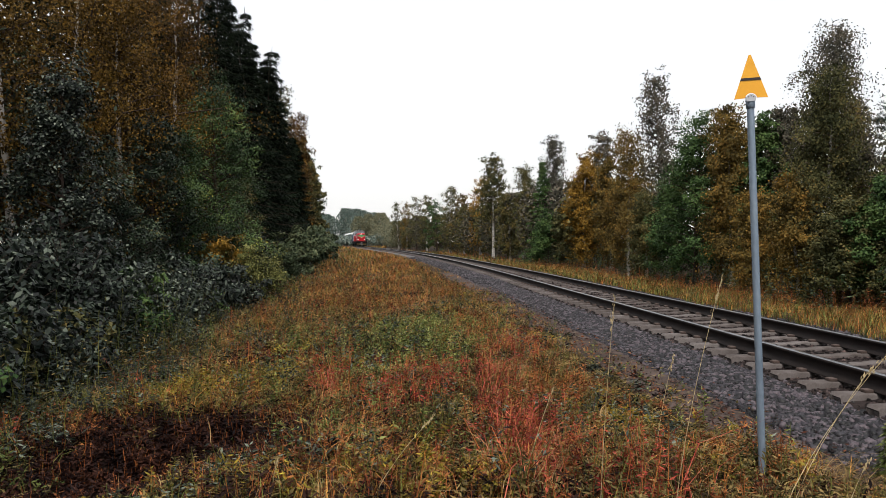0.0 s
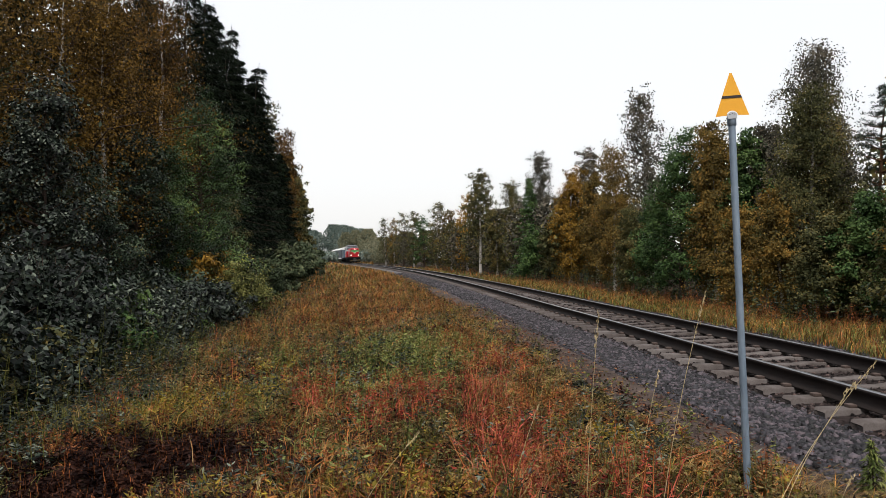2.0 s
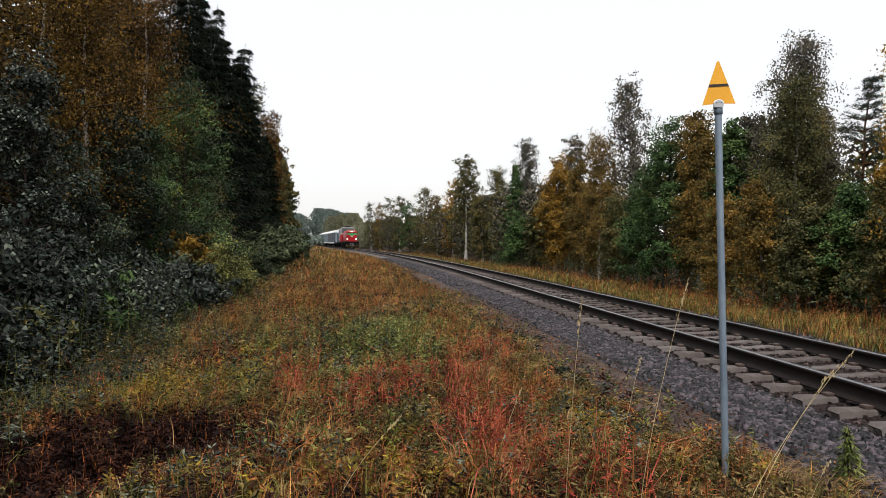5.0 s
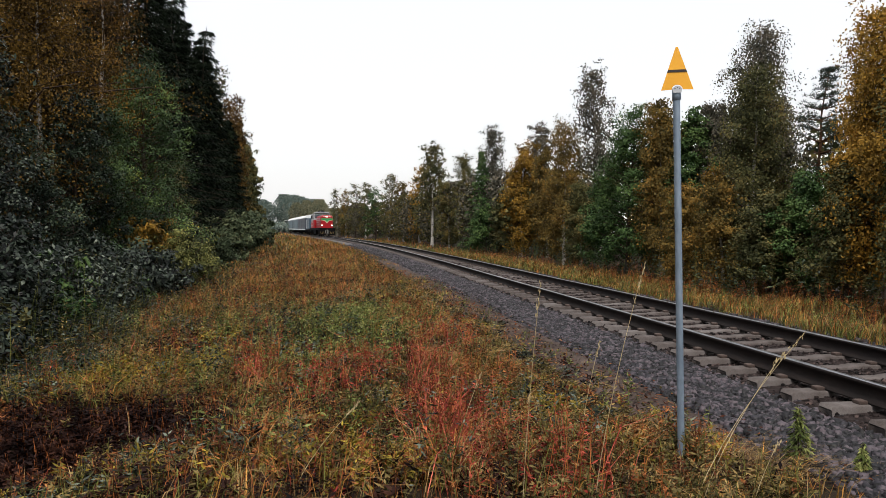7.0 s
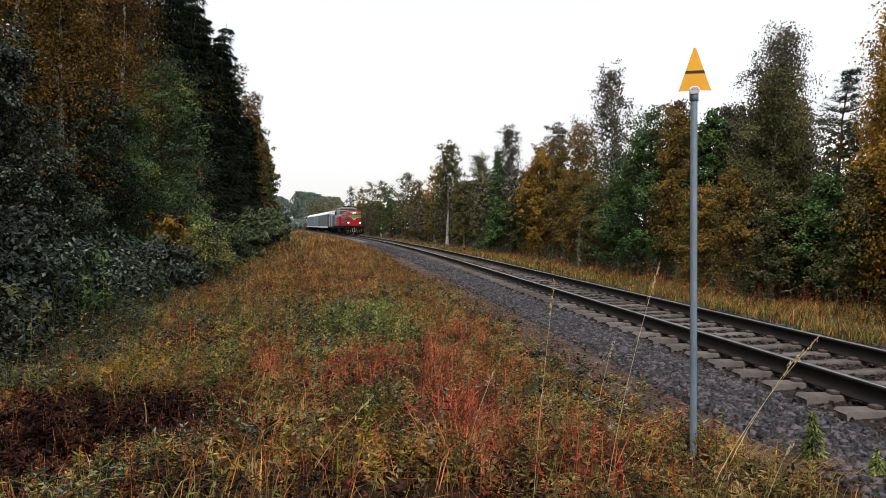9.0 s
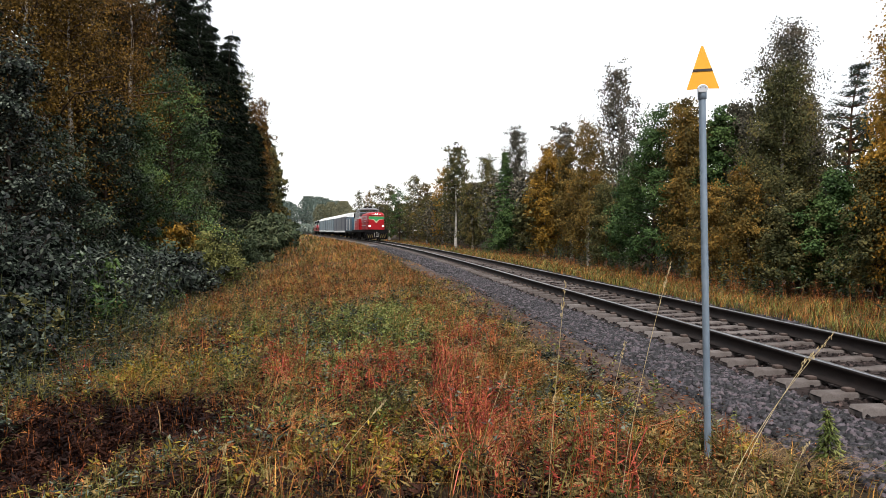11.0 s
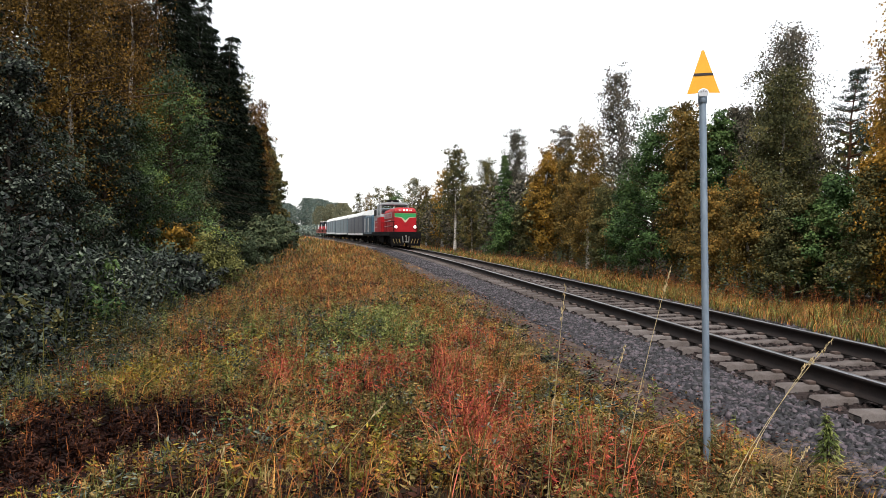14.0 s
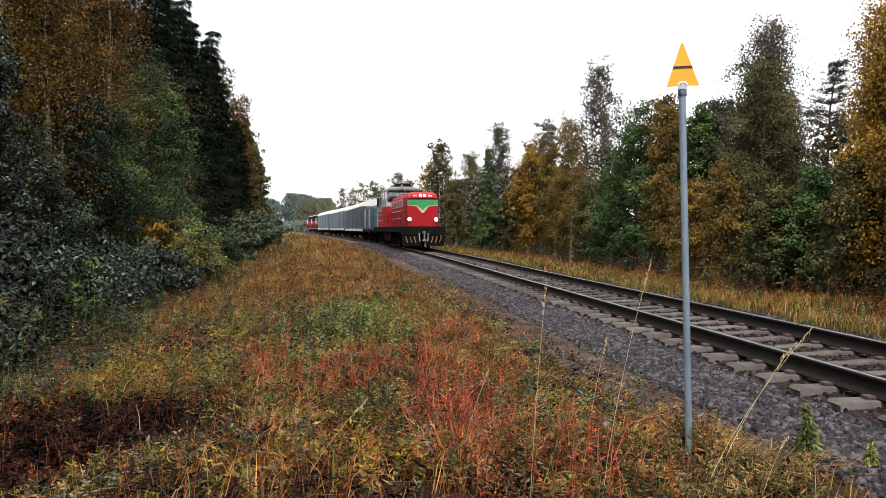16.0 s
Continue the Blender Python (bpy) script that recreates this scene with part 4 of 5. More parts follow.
# ---- grass and weeds ----
def blades(P, h, w, rng, bend=0.45, wind=(0.2, 0.1)):
    """Bent tapering blades rooted at P."""
    n = len(P)
    a = rng.uniform(0, 6.283, n)
    d = np.stack([np.cos(a), np.sin(a), np.zeros(n)], -1) * (bend * rng.uniform(0.2, 1.4, n))[:, None] + np.array([*wind, 0])
    side = np.stack([-np.sin(a + rng.normal(0, 0.6, n)), np.cos(a), np.zeros(n)], -1)
    H = (h * rng.uniform(0.45, 1.25, n))[:, None]
    W = (w * rng.uniform(0.6, 1.3, n))[:, None]
    up = np.array([0, 0, 1.0])
    mid = P + up * H * 0.6 + d * H * 0.3
    tip = P + up * H * (1.0 - 0.25 * np.minimum(1.4, np.linalg.norm(d, axis=1))[:, None]) + d * H * 0.95
    V = np.stack([P - side * W / 2, P + side * W / 2, mid + side * W * 0.4, mid - side * W * 0.4, tip + side * W * 0.06, tip - side * W * 0.06], 1).reshape(-1, 3)
    b = 6 * np.arange(n)[:, None]
    F = np.stack([b + [0, 1, 2, 3], b + [3, 2, 4, 5]], 1).reshape(-1, 4)
    return V, F


def bump2(x, y, cx, cy, sx, sy):
    return np.exp(-((x - cx) / sx) ** 2 - ((y - cy) / sy) ** 2)


def reds(x, y):
    """Where the crimson willowherb stands."""
    return np.clip(bump2(x, y, 1.15, 7.4, 0.26, 1.7) + bump2(x, y, 0.98, 5.3, 0.22, 0.7) + bump2(x, y, 1.75, 4.45, 0.28, 0.32) + bump2(x, y, 0.30, 7.6, 0.30, 0.5) + 0.7 * bump2(x, y, -0.75, 8.0, 0.18, 0.5) + 0.7 * bump2(x, y, 1.8, 10.5, 0.3, 1.5) + 0.6 * bump2(x, y, 0.0, 4.45, 0.2, 0.2), 0, 1)


def sow(n, x0, x1, y0, y1, rng, power=1.0):
    y = y0 + (y1 - y0) * rng.random(n) ** power
    x = rng.uniform(x0, x1, n)
    return x, y


def build_grass():
    rng = np.random.default_rng(11)
    # number, strip, blade height and width
    zones = [
        (9000, -6.0, 3.5, -8.0, 3.7, 1.0, 0.14, 0.012), (44000, -5.5, 3.5, 3.6, 9.0, 1.0, 0.26, 0.0066), (42000, -6.0, 3.5, 8.5, 16.0, 1.1, 0.28, 0.0095), (38000, -6.5, 3.6, 15.5, 30.0, 1.2, 0.27, 0.013),
        (26000, -7.0, 4.6, 29.0, 60.0, 1.2, 0.28, 0.024), (15000, -10.0, 4.6, 58.0, 130.0, 1.2, 0.45, 0.05), (8000, -34.0, 0.0, 125.0, 260.0, 1.0, 0.6, 0.12),
        (30000, 8.2, 12.5, 8.0, 24.0, 1.1, 0.30, 0.010), (26000, 8.2, 12.0, 22.0, 55.0, 1.2, 0.30, 0.018), (7000, 5.0, 12.0, 50.0, 120.0, 1.1, 0.32, 0.04),
        (30000, -6.0, 3.5, -8.0, 3.7, 1.0, 0.14, 0.012),
    ]
    kinds = ["green", "straw", "ochre", "rust", "red"]
    got = {k: [] for k in kinds}
    distant = {k: [] for k in kinds}
    for n, x0, x1, y0, y1, power, h, w in zones:
        x, y = sow(n, x0, x1, y0, y1, rng, power)
        off = x - track_x(y)
        ok = np.where(off < 0, off < -2.35 - 0.35 * rough(x, y, 2.2, 3), off > 2.25 + 0.5 * rough(x, y, 1.5, 3))
        # bare lane beside the ballast, tussocks with gaps between, the hollow
        lane = np.exp(-(np.minimum(0, off + 2.9) / 0.34) ** 2) * smooth_step(5.2, 6.6, y) * (1 - 0.55 * smooth_step(12, 20, y)) * (off < 0)
        ok &= rng.random(len(x)) > 0.93 * lane
        clump = smooth_step(0.30, 0.62, 0.55 * rough(x, y, 1.5, 4) + 0.45 * rough(x, y, 4.5, 5))
        ok &= rng.random(len(x)) < 0.12 + 0.95 * clump
        ok &= rng.random(len(x)) > 0.97 * np.clip(3.5 * bump2(x, y, -2.0, 6.3, 1.0, 0.75) + bump2(x, y, 0.25, 9.6, 0.35, 0.4) + bump2(x, y, -2.0, 10.6, 0.4, 0.5) + 0.7 * smooth_step(4.75, 4.3, y) * smooth_step(2.2, 1.2, x), 0, 1)
        x, y = x[ok], y[ok]
        off = x - track_x(y)
        far, right = smooth_step(11, 24, y), smooth_step(-5.0, -4.0, off)
        p = [0.5 * rough(x, y, 0.75, 10 + k) + 0.5 * rough(x, y, 2.4, 40 + k) for k in range(5)]
        green = 0.9 * p[0] ** 2 + 0.35 * smooth_step(0.2, -2.5, x) + 0.12 * far
        straw = 0.9 * p[1] ** 2 + 0.6 * right + 0.15 * far + 0.3 * bump2(x, y, 2.6, 4.6, 0.8, 0.5)
        ochre = 0.8 * p[2] ** 2 + 0.16 * far + 0.6 * right
        rust = 0.75 * p[3] ** 2 + 0.22 * far - 0.15 * right - 0.2 * smooth_step(-1, -4, x)
        red = 0.25 * p[4] ** 4 * (1 - far) + 1.25 * reds(x, y)
        S = np.clip(np.stack([green, straw, ochre, rust, red], -1), 0.01, None)
        if x0 > 4:
            S = np.stack([0.3 + 1.2 * p[0] ** 2 + 0.9 * smooth_step(4.0, 2.6, off), 0.25 + 0 * x, 0.35 + 0 * x, 0.2 + 0.8 * p[3] ** 3, 0 * x], -1)
        pick = (rng.random(len(x))[:, None] > np.cumsum(S / S.sum(-1, keepdims=True), -1)).sum(-1)
        hh = h * (0.45 + 1.0 * rough(x, y, 1.2, 6)) * (0.6 + 0.8 * rough(x, y, 3.1, 8)) * (1 + 0.5 * reds(x, y)) * (1 - 0.55 * bump2(x, y, -2.2, 5.1, 1.3, 0.9))
        hh = hh * np.where(off < 0, 1 - 0.62 * smooth_step(-4.1, -3.3, off) * smooth_step(5.2, 6.5, y), 1)
        for k in range(5):
            m = pick == k
            P = np.stack([x[m], y[m], land(x[m], y[m]) - 0.02], -1)
            (distant if y0 > 15 and x0 < 4 else got)[kinds[k]].append(blades(P, hh[m] * (1.0, 1.1, 1.1, 1.1, 1.2)[k], w, rng, (1.1, 1.2, 1.0, 0.8, 0.7)[k]))
    for k, label in zip(kinds, ("green meadow grass going over in autumn", "pale dry straw grass", "golden ochre withered grass", "rust-red withered grass", "crimson withered grass and willowherb")):
        for rows, stock in ((got, GRASS), (distant, GRASS_FAR)):
            V, F = joined(rows[k])
            tagged(link("grass", mesh_np("grass", V, F, stock[k])), label=label, category="grass", kind="stuff")
    # matted straw round the marker post's foot
    n = 420
    P = np.stack([rng.normal(3.15, 0.32, n), rng.normal(4.7, 0.2, n), np.zeros(n)], -1)
    P = P[P[:, 0] - track_x(P[:, 1]) < -2.1]
    P[:, 2] = land(P[:, 0], P[:, 1]) + 0.01
    V, F = blades(P, np.full(len(P), 0.13), 0.004, rng, 0.9, (2.4, -0.9))
    tagged(link("matted_straw", mesh_np("matted_straw", V, F, GRASS["straw"])), label="matted pale straw round the post's foot", category="grass", kind="stuff")


build_grass()


def litter():
    """Fallen leaves and crumbs of dead grass on the bare lane between turf and ballast."""
    rng = np.random.default_rng(41)
    for leaf, n in (("dead", 3200), ("rustleaf", 1800), ("olivegrey", 1000)):
        y = 4.2 + 22 * rng.random(n) ** 1.5
        off = rng.normal(-2.7, 0.34, n)
        x = track_x(y) + off
        P = np.stack([x, y, land(x, y) + 0.02 + 0.03 * (off > -2.3)], -1)
        V, F = cards(P, 0.045 + 0.0015 * y, 0.02 + 0.0007 * y, rng, np.stack([rng.normal(size=n), rng.normal(size=n), rng.normal(0, 0.15, n)], -1), 0.2, 4.0)
        tagged(link("leaf_litter", mesh_np("leaf_litter", V, F, LEAF[leaf])), label="brown fallen leaves on the bare lane", category="leaf litter", kind="stuff")


litter()


def weeds(name, label, leaf, S, leaves, size, rng, stem_mat):
    """Upright leafy plants at S = (x, y, height): thin stems with lance-shaped leaves set all round."""
    S = np.asarray(S, float)
    n = len(S)
    P = np.stack([S[:, 0], S[:, 1], land(S[:, 0], S[:, 1])], -1)
    tip = P + np.stack([rng.normal(0, 0.2, n), rng.normal(0, 0.2, n), np.ones(n)], -1) * S[:, 2:3]
    u = rng.uniform(0.12, 1.0, (n, leaves))
    a = rng.uniform(0, 6.283, (n, leaves))
    d = np.stack([np.cos(a), np.sin(a), rng.normal(0.1, 0.4, (n, leaves))], -1)
    k = (1.25 - 0.65 * u) * rng.uniform(0.7, 1.2, (n, 1))
    C = P[:, None] + (tip - P)[:, None] * u[..., None] + d * (size * 0.6 * k)[..., None]
    W, G = cards(C.reshape(-1, 3), size * k.ravel(), size * 0.27 * k.ravel(), rng, d.reshape(-1, 3), 0.3, 1.2)
    side = np.stack([rng.normal(0, 1, n), rng.normal(0, 1, n), np.zeros(n)], -1)
    side *= 0.004 / np.linalg.norm(side, axis=1)[:, None]
    V = np.stack([P - side, P + side, tip + side * 0.4, tip - side * 0.4], 1).reshape(-1, 3)
    plants = tagged(link(name, mesh_np(name, W, G, LEAF[leaf])), label=label, category="weeds", kind="stuff")
    tagged(link("stems", mesh_np("stems", V, np.arange(4 * n).reshape(n, 4), stem_mat), plants), kind="stuff")


def build_weeds():
    rng = np.random.default_rng(23)
    # leaf, stem, label, height, leaf length
    kinds = [
        ("lime", "green", "fresh green leafy willowherb in the grass", 0.34, 0.08), ("shrub", "green", "dull green leafy weeds in the grass", 0.36, 0.08), ("redleaf", "rust", "crimson autumn willowherb in the grass", 0.42, 0.055),
        ("yellowleaf", "ochre", "yellowing leafy weeds in the grass", 0.27, 0.085), ("dead", "rust", "dark rust-brown dead ferns and leaves", 0.18, 0.09), ("rustleaf", "rust", "orange-brown withered meadow weeds", 0.32, 0.06), ("olivegrey", "green", "olive meadow weeds", 0.26, 0.07),
    ]

    def shares(x, y):
        off = x - track_x(y)
        w = [rough(x, y, 0.8, 20 + k) for k in range(7)]
        far, right = smooth_step(12, 22, y), smooth_step(-5.0, -4.0, off)
        lime = 0.5 * w[0] ** 3 + 2.6 * bump2(x, y, 0.7, 12.0, 0.9, 1.8) + 1.0 * bump2(x, y, 0.1, 10.2, 0.8, 0.8) - 0.4 * smooth_step(6.0, 5.0, y) - 0.4 * far - 0.3 * right
        dull = 0.9 * w[1] ** 3 + 0.6 * bump2(x, y, -0.4, 11.6, 1.0, 2.4) + 2.0 * smooth_step(-2.8, -4.2, x) - 0.2 * far
        red = 1.6 * reds(x, y)
        yellow = 0.25 * w[3] ** 4 + 3.0 * bump2(x, y, -2.6, 8.7, 0.8, 0.5) + 1.3 * bump2(x, y, 0.3, 4.9, 0.42, 0.3)
        # dead plants crowd the hollow and gaps, their dark colour adding to the shade
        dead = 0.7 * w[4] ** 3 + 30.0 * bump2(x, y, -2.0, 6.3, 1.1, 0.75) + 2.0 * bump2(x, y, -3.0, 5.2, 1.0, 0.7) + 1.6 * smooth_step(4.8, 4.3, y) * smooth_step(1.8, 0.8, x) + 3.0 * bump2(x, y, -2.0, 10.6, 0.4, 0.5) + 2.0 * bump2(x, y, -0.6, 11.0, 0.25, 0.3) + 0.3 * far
        rust = 1.0 * w[5] ** 2 + 0.1 * right + 0.35 * far
        olive = 0.9 * w[6] ** 2 + 0.3 + 0.5 * right + 0.25 * far
        S = np.clip(np.stack([lime, dull, red, yellow, dead, rust, olive], -1), 0.01, None)
        return S / S.sum(-1, keepdims=True)

    got = [[] for _ in kinds]
    # plants stand in clusters of one kind
    for n, each, x0, x1, y0, y1, power, grown, leaves, wide in ((2000, 6, -5.4, 3.2, 3.7, 9.0, 1.0, 1.0, 17, 0.12), (1600, 6, -5.6, 3.2, 8.5, 16.0, 1.1, 1.1, 15, 0.16), (1200, 5, -6.0, 3.4, 15.5, 30.0, 1.2, 1.25, 13, 0.25), (600, 5, -6.5, 4.4, 29.0, 65.0, 1.2, 1.5, 11, 0.5)):
        cx, cy = sow(n, x0, x1, y0, y1, rng, power)
        pick = (rng.random(n)[:, None] > np.cumsum(shares(cx, cy), -1)).sum(-1)
        tall_ = rng.uniform(0.5, 1.3, n) * (0.5 + 0.9 * rough(cx, cy, 1.2, 6)) * (1 - 0.55 * bump2(cx, cy, -2.2, 5.1, 1.3, 0.9))
        x = np.repeat(cx, each) + rng.normal(0, wide, n * each)
        y = np.repeat(cy, each) + rng.normal(0, wide, n * each)
        pick, tall_ = np.repeat(pick, each), np.repeat(tall_, each)
        off = x - track_x(y)
        ok = (off < -2.55 - 0.3 * rough(x, y, 2.2, 3)) & (rng.random(len(x)) > 0.9 * np.exp(-(np.minimum(0, off + 2.85) / 0.4) ** 2) * smooth_step(5.2, 6.6, y)) & (bump2(x, y, 0.25, 9.6, 0.35, 0.4) < 0.4) & (rng.random(len(x)) > 0.75 * smooth_step(4.7, 4.25, y) * smooth_step(1.6, 0.9, x))
        for k, kind in enumerate(kinds):
            m = ok & (pick == k)
            h = kind[3] * grown * tall_[m] * (1 - 0.62 * smooth_step(-4.1, -3.3, off[m]) * smooth_step(5.2, 6.5, y[m])) * rng.uniform(0.8, 1.15, m.sum())
            got[k].append((np.stack([x[m], y[m], h], -1), leaves, kind[4] * grown))
    for kind, rows in zip(kinds, got):
        for S, leaves, size in rows:
            if len(S):
                weeds("weeds", kind[2], kind[0], S, leaves, size, rng, GRASS[kind[1]])

    def strip(n, a, b, y0, y1, h0, h1):
        y = rng.uniform(y0, y1, n)
        return np.stack([track_x(y) + rng.uniform(a, b, n), y, rng.uniform(h0, h1, n)], -1)

    # ferns whose near-black colour also stands for the hollow's shade
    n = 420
    weeds("dead_ferns", "dead ferns in a hollow, blackened to deepen its shade", "dead", np.stack([rng.normal(-1.95, 0.5, n), rng.normal(6.2, 0.36, n), rng.uniform(0.08, 0.2, n)], -1), 20, 0.09, rng, GRASS["rust"])
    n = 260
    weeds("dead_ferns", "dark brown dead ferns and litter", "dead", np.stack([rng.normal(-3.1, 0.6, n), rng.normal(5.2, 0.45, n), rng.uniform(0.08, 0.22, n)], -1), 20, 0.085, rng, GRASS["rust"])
    n = 330
    y = rng.uniform(6.5, 19, n)
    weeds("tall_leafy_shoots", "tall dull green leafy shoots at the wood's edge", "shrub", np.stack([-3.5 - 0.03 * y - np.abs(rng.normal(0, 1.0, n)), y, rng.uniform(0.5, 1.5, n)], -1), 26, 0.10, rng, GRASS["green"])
    n = 120
    y = rng.uniform(6.5, 16, n)
    weeds("tall_leafy_shoots", "tall olive leafy shoots at the wood's edge", "olivegrey", np.stack([-3.3 - 0.03 * y - np.abs(rng.normal(0, 0.8, n)), y, rng.uniform(0.4, 1.1, n)], -1), 22, 0.09, rng, GRASS["green"])
    weeds("trackside_weeds", "tall green and yellow weeds beyond the track", "lime", strip(420, 3.2, 5.4, 10, 60, 0.15, 0.4), 16, 0.07, rng, GRASS["green"])
    weeds("trackside_weeds", "tall rust-brown withered stalks beyond the track", "rustleaf", strip(500, 4.3, 5.8, 9, 50, 0.3, 0.75), 20, 0.08, rng, GRASS["rust"])
    weeds("trackside_weeds", "dark undergrowth at the wood's foot", "willow", strip(700, 4.8, 8.0, 8, 60, 0.5, 1.5), 22, 0.15, rng, GRASS["green"])
    weeds("ballast_weeds", "small green weeds at the ballast's foot", "lime", strip(70, -3.2, -2.4, 5, 24, 0.08, 0.25), 12, 0.06, rng, GRASS["green"])


build_weeds()


def stalk(x, y, dx, dy, h, label="tall pale dry grass stalk with a thin seed head"):
    # h: height of the tip above the datum
    """A single tall dry stalk that leans by dx, dy at its tip."""
    rng = np.random.default_rng(int(abs(x * 1000 + y * 77)))
    z = float(land(x, y))
    h = h - z + 0.05
    s = np.linspace(0, 1, 8)
    line = np.stack([x + dx * s ** 1.5, y + dy * s ** 1.5, z - 0.05 + h * s], -1)
    thing = tagged(new("dry_grass_stalk"), label=label, category="grass", group="tall dry stalks")
    V, F = tube(line, np.linspace(0.0026, 0.0013, 8), 5)
    link("stem", mesh_np("stem", V, F, M_STALK, True), thing)
    t = rng.uniform(0.86, 1.0, 26)
    C = np.stack([np.interp(t, s, line[:, k]) for k in range(3)], -1) + rng.normal(0, 0.006, (26, 3))
    V, F = cards(C, 0.03, 0.007, rng, np.tile([dx * 0.5, dy * 0.5, 1.0], (26, 1)), 0.35)
    link("seed_head", mesh_np("seed_head", V, F, M_STALK), thing, "", "stuff")
    return thing


stalk(1.68, 4.02, 0.32, 0.0, 1.81)
stalk(1.25, 4.07, 0.10, 0.0, 1.69)
stalk(2.29, 3.96, 0.77, 0.0, 1.38)
stalk(2.34, 3.95, 0.56, 0.0, 1.25)
stalk(2.67, 3.91, 0.18, 0.0, 0.70)
stalk(-0.79, 4.55, 0.05, 0.0, 0.61)
stalk(-0.61, 5.72, 0.54, 0.0, 0.49)
stalk(-0.15, 4.48, 0.43, 0.0, 0.89)
stalk(0.95, 4.9, 0.25, 0.1, 0.95)
stalk(2.2, 5.6, 0.2, 0.1, 1.05)


def seedling(x, y, h, leaf, label):
    grow("seedling", label, x, y, h, h * 0.3, leaf, M_BARK, int(x * 100 + y), "spruce", 900, 0.03, 0.06, trunk_r=0.008, category="seedling")


seedling(3.61, 4.74, 0.50, "lime", "small green spruce-like seedling in the ballast")
seedling(3.86, 4.38, 0.30, "lime", "small yellowish green seedling in the ballast")


# ---- the train ----
M_RED = paint("locomotive_red", (0.36, 0.008, 0.014), rough=0.5, spec=0.25)
M_GREY = paint("locomotive_light_grey", (0.42, 0.43, 0.45), rough=0.45)
M_GREEN = paint("signal_green_band", (0.03, 0.30, 0.09), rough=0.4)
M_CREAM = paint("cream_stripe", (0.62, 0.52, 0.36), rough=0.45)
M_WHITE = paint("white_lettering", (0.75, 0.75, 0.75), rough=0.5)
M_DARK = paint("underframe_black", (0.010, 0.0095, 0.010), rough=0.85, spec=0.05)
M_ROOFD = paint("cab_roof_grey", (0.16, 0.17, 0.18), rough=0.5)
M_BLUE = paint("faded_blue", (0.038, 0.092, 0.135), rough=0.55)
M_WAGON = paint("wagon_grey", (0.125, 0.175, 0.20), rough=0.5)
M_WAGOND = paint("wagon_dark_grey", (0.055, 0.064, 0.082), rough=0.5)
M_ROOFW = paint("wagon_white_roof", (0.74, 0.75, 0.75), rough=0.5)
M_BROWN = paint("flat_wagon_red_oxide", (0.19, 0.05, 0.04), rough=0.7)
M_GLASS = surface("dark_cab_glass", [(0.3, (0.02, 0.028, 0.034)), (0.7, (0.05, 0.065, 0.075))], scale=2, rough=0.08, bump=0.0, spec=0.8)
M_PANE = bpy.data.materials.new("cab_window_glass")
M_PANE.use_nodes = True
pane_bsdf = M_PANE.node_tree.nodes["Principled BSDF"]
pane_bsdf.inputs["Base Color"].default_value = (0.80, 0.88, 0.92, 1)
pane_bsdf.inputs["Roughness"].default_value = 0.02
pane_bsdf.inputs["IOR"].default_value = 1.1
pane_bsdf.inputs["Transmission Weight"].default_value = 1.0
M_LAMP = surface("lit_headlamp", [(0.3, (0.9, 0.88, 0.8)), (0.7, (0.9, 0.88, 0.8))], rough=0.3, bump=0, glow=((1.0, 0.95, 0.86), 6.0))
M_YELLOW = paint("warning_yellow", (0.30, 0.21, 0.07), rough=0.5)
M_STEEL = paint("coupling_steel", (0.30, 0.29, 0.28), rough=0.5, metal=0.5)


def cyl_bm(bm, p, q, r, sides=16, r2=None):
    p, q = Vector(p), Vector(q)
    d = q - p
    m = Matrix.Translation((p + q) / 2) @ d.to_track_quat("Z", "Y").to_matrix().to_4x4()
    bmesh.ops.create_cone(bm, cap_ends=True, segments=sides, radius1=r, radius2=r if r2 is None else r2, depth=d.length, matrix=m)
    return bm


def wheelsets(car, ys, r=0.5):
    """Axles with two flanged wheels each; they roll."""
    out = []
    for y in ys:
        bm = bmesh.new()
        for s in (-1, 1):
            cyl_bm(bm, (s * 0.74, 0, 0), (s * 0.86, 0, 0), r, 24)
            cyl_bm(bm, (s * 0.72, 0, 0), (s * 0.75, 0, 0), r + 0.028, 24)
            cyl_bm(bm, (s * 0.85, 0, 0), (s * 0.89, 0, 0), 0.12, 10)
        cyl_bm(bm, (-0.8, 0, 0), (0.8, 0, 0), 0.08, 10)
        w = part("wheelset", bm, M_DARK, car, "dark steel wheelset")
        w.location = (0, y, r)
        out.append((w, y, r))
    return out


def ring_body(name, sections, mat, parent, label=""):
    """A shell through cross sections: (y, half width, low, high, corner) with rounded upper corners."""
    rings = []
    for y, hw, lo, hi, c in sections:
        pts = [(-hw, lo), (-hw, hi - c), (-hw + c * 0.3, hi - c * 0.3), (-hw + c, hi), (hw - c, hi), (hw - c * 0.3, hi - c * 0.3), (hw, hi - c), (hw, lo)]
        rings.append([(x, y, z) for x, z in pts])
    bm = bmesh.new()
    vs = [[bm.verts.new(p) for p in r] for r in rings]
    for a, b in zip(vs, vs[1:]):
        for j in range(8):
            bm.faces.new((a[j], a[(j + 1) % 8], b[(j + 1) % 8], b[j]))
    bm.faces.new(vs[0][::-1])
    bm.faces.new(vs[-1])
    bmesh.ops.recalc_face_normals(bm, faces=bm.faces[:])
    return part(name, bm, mat, parent, label)


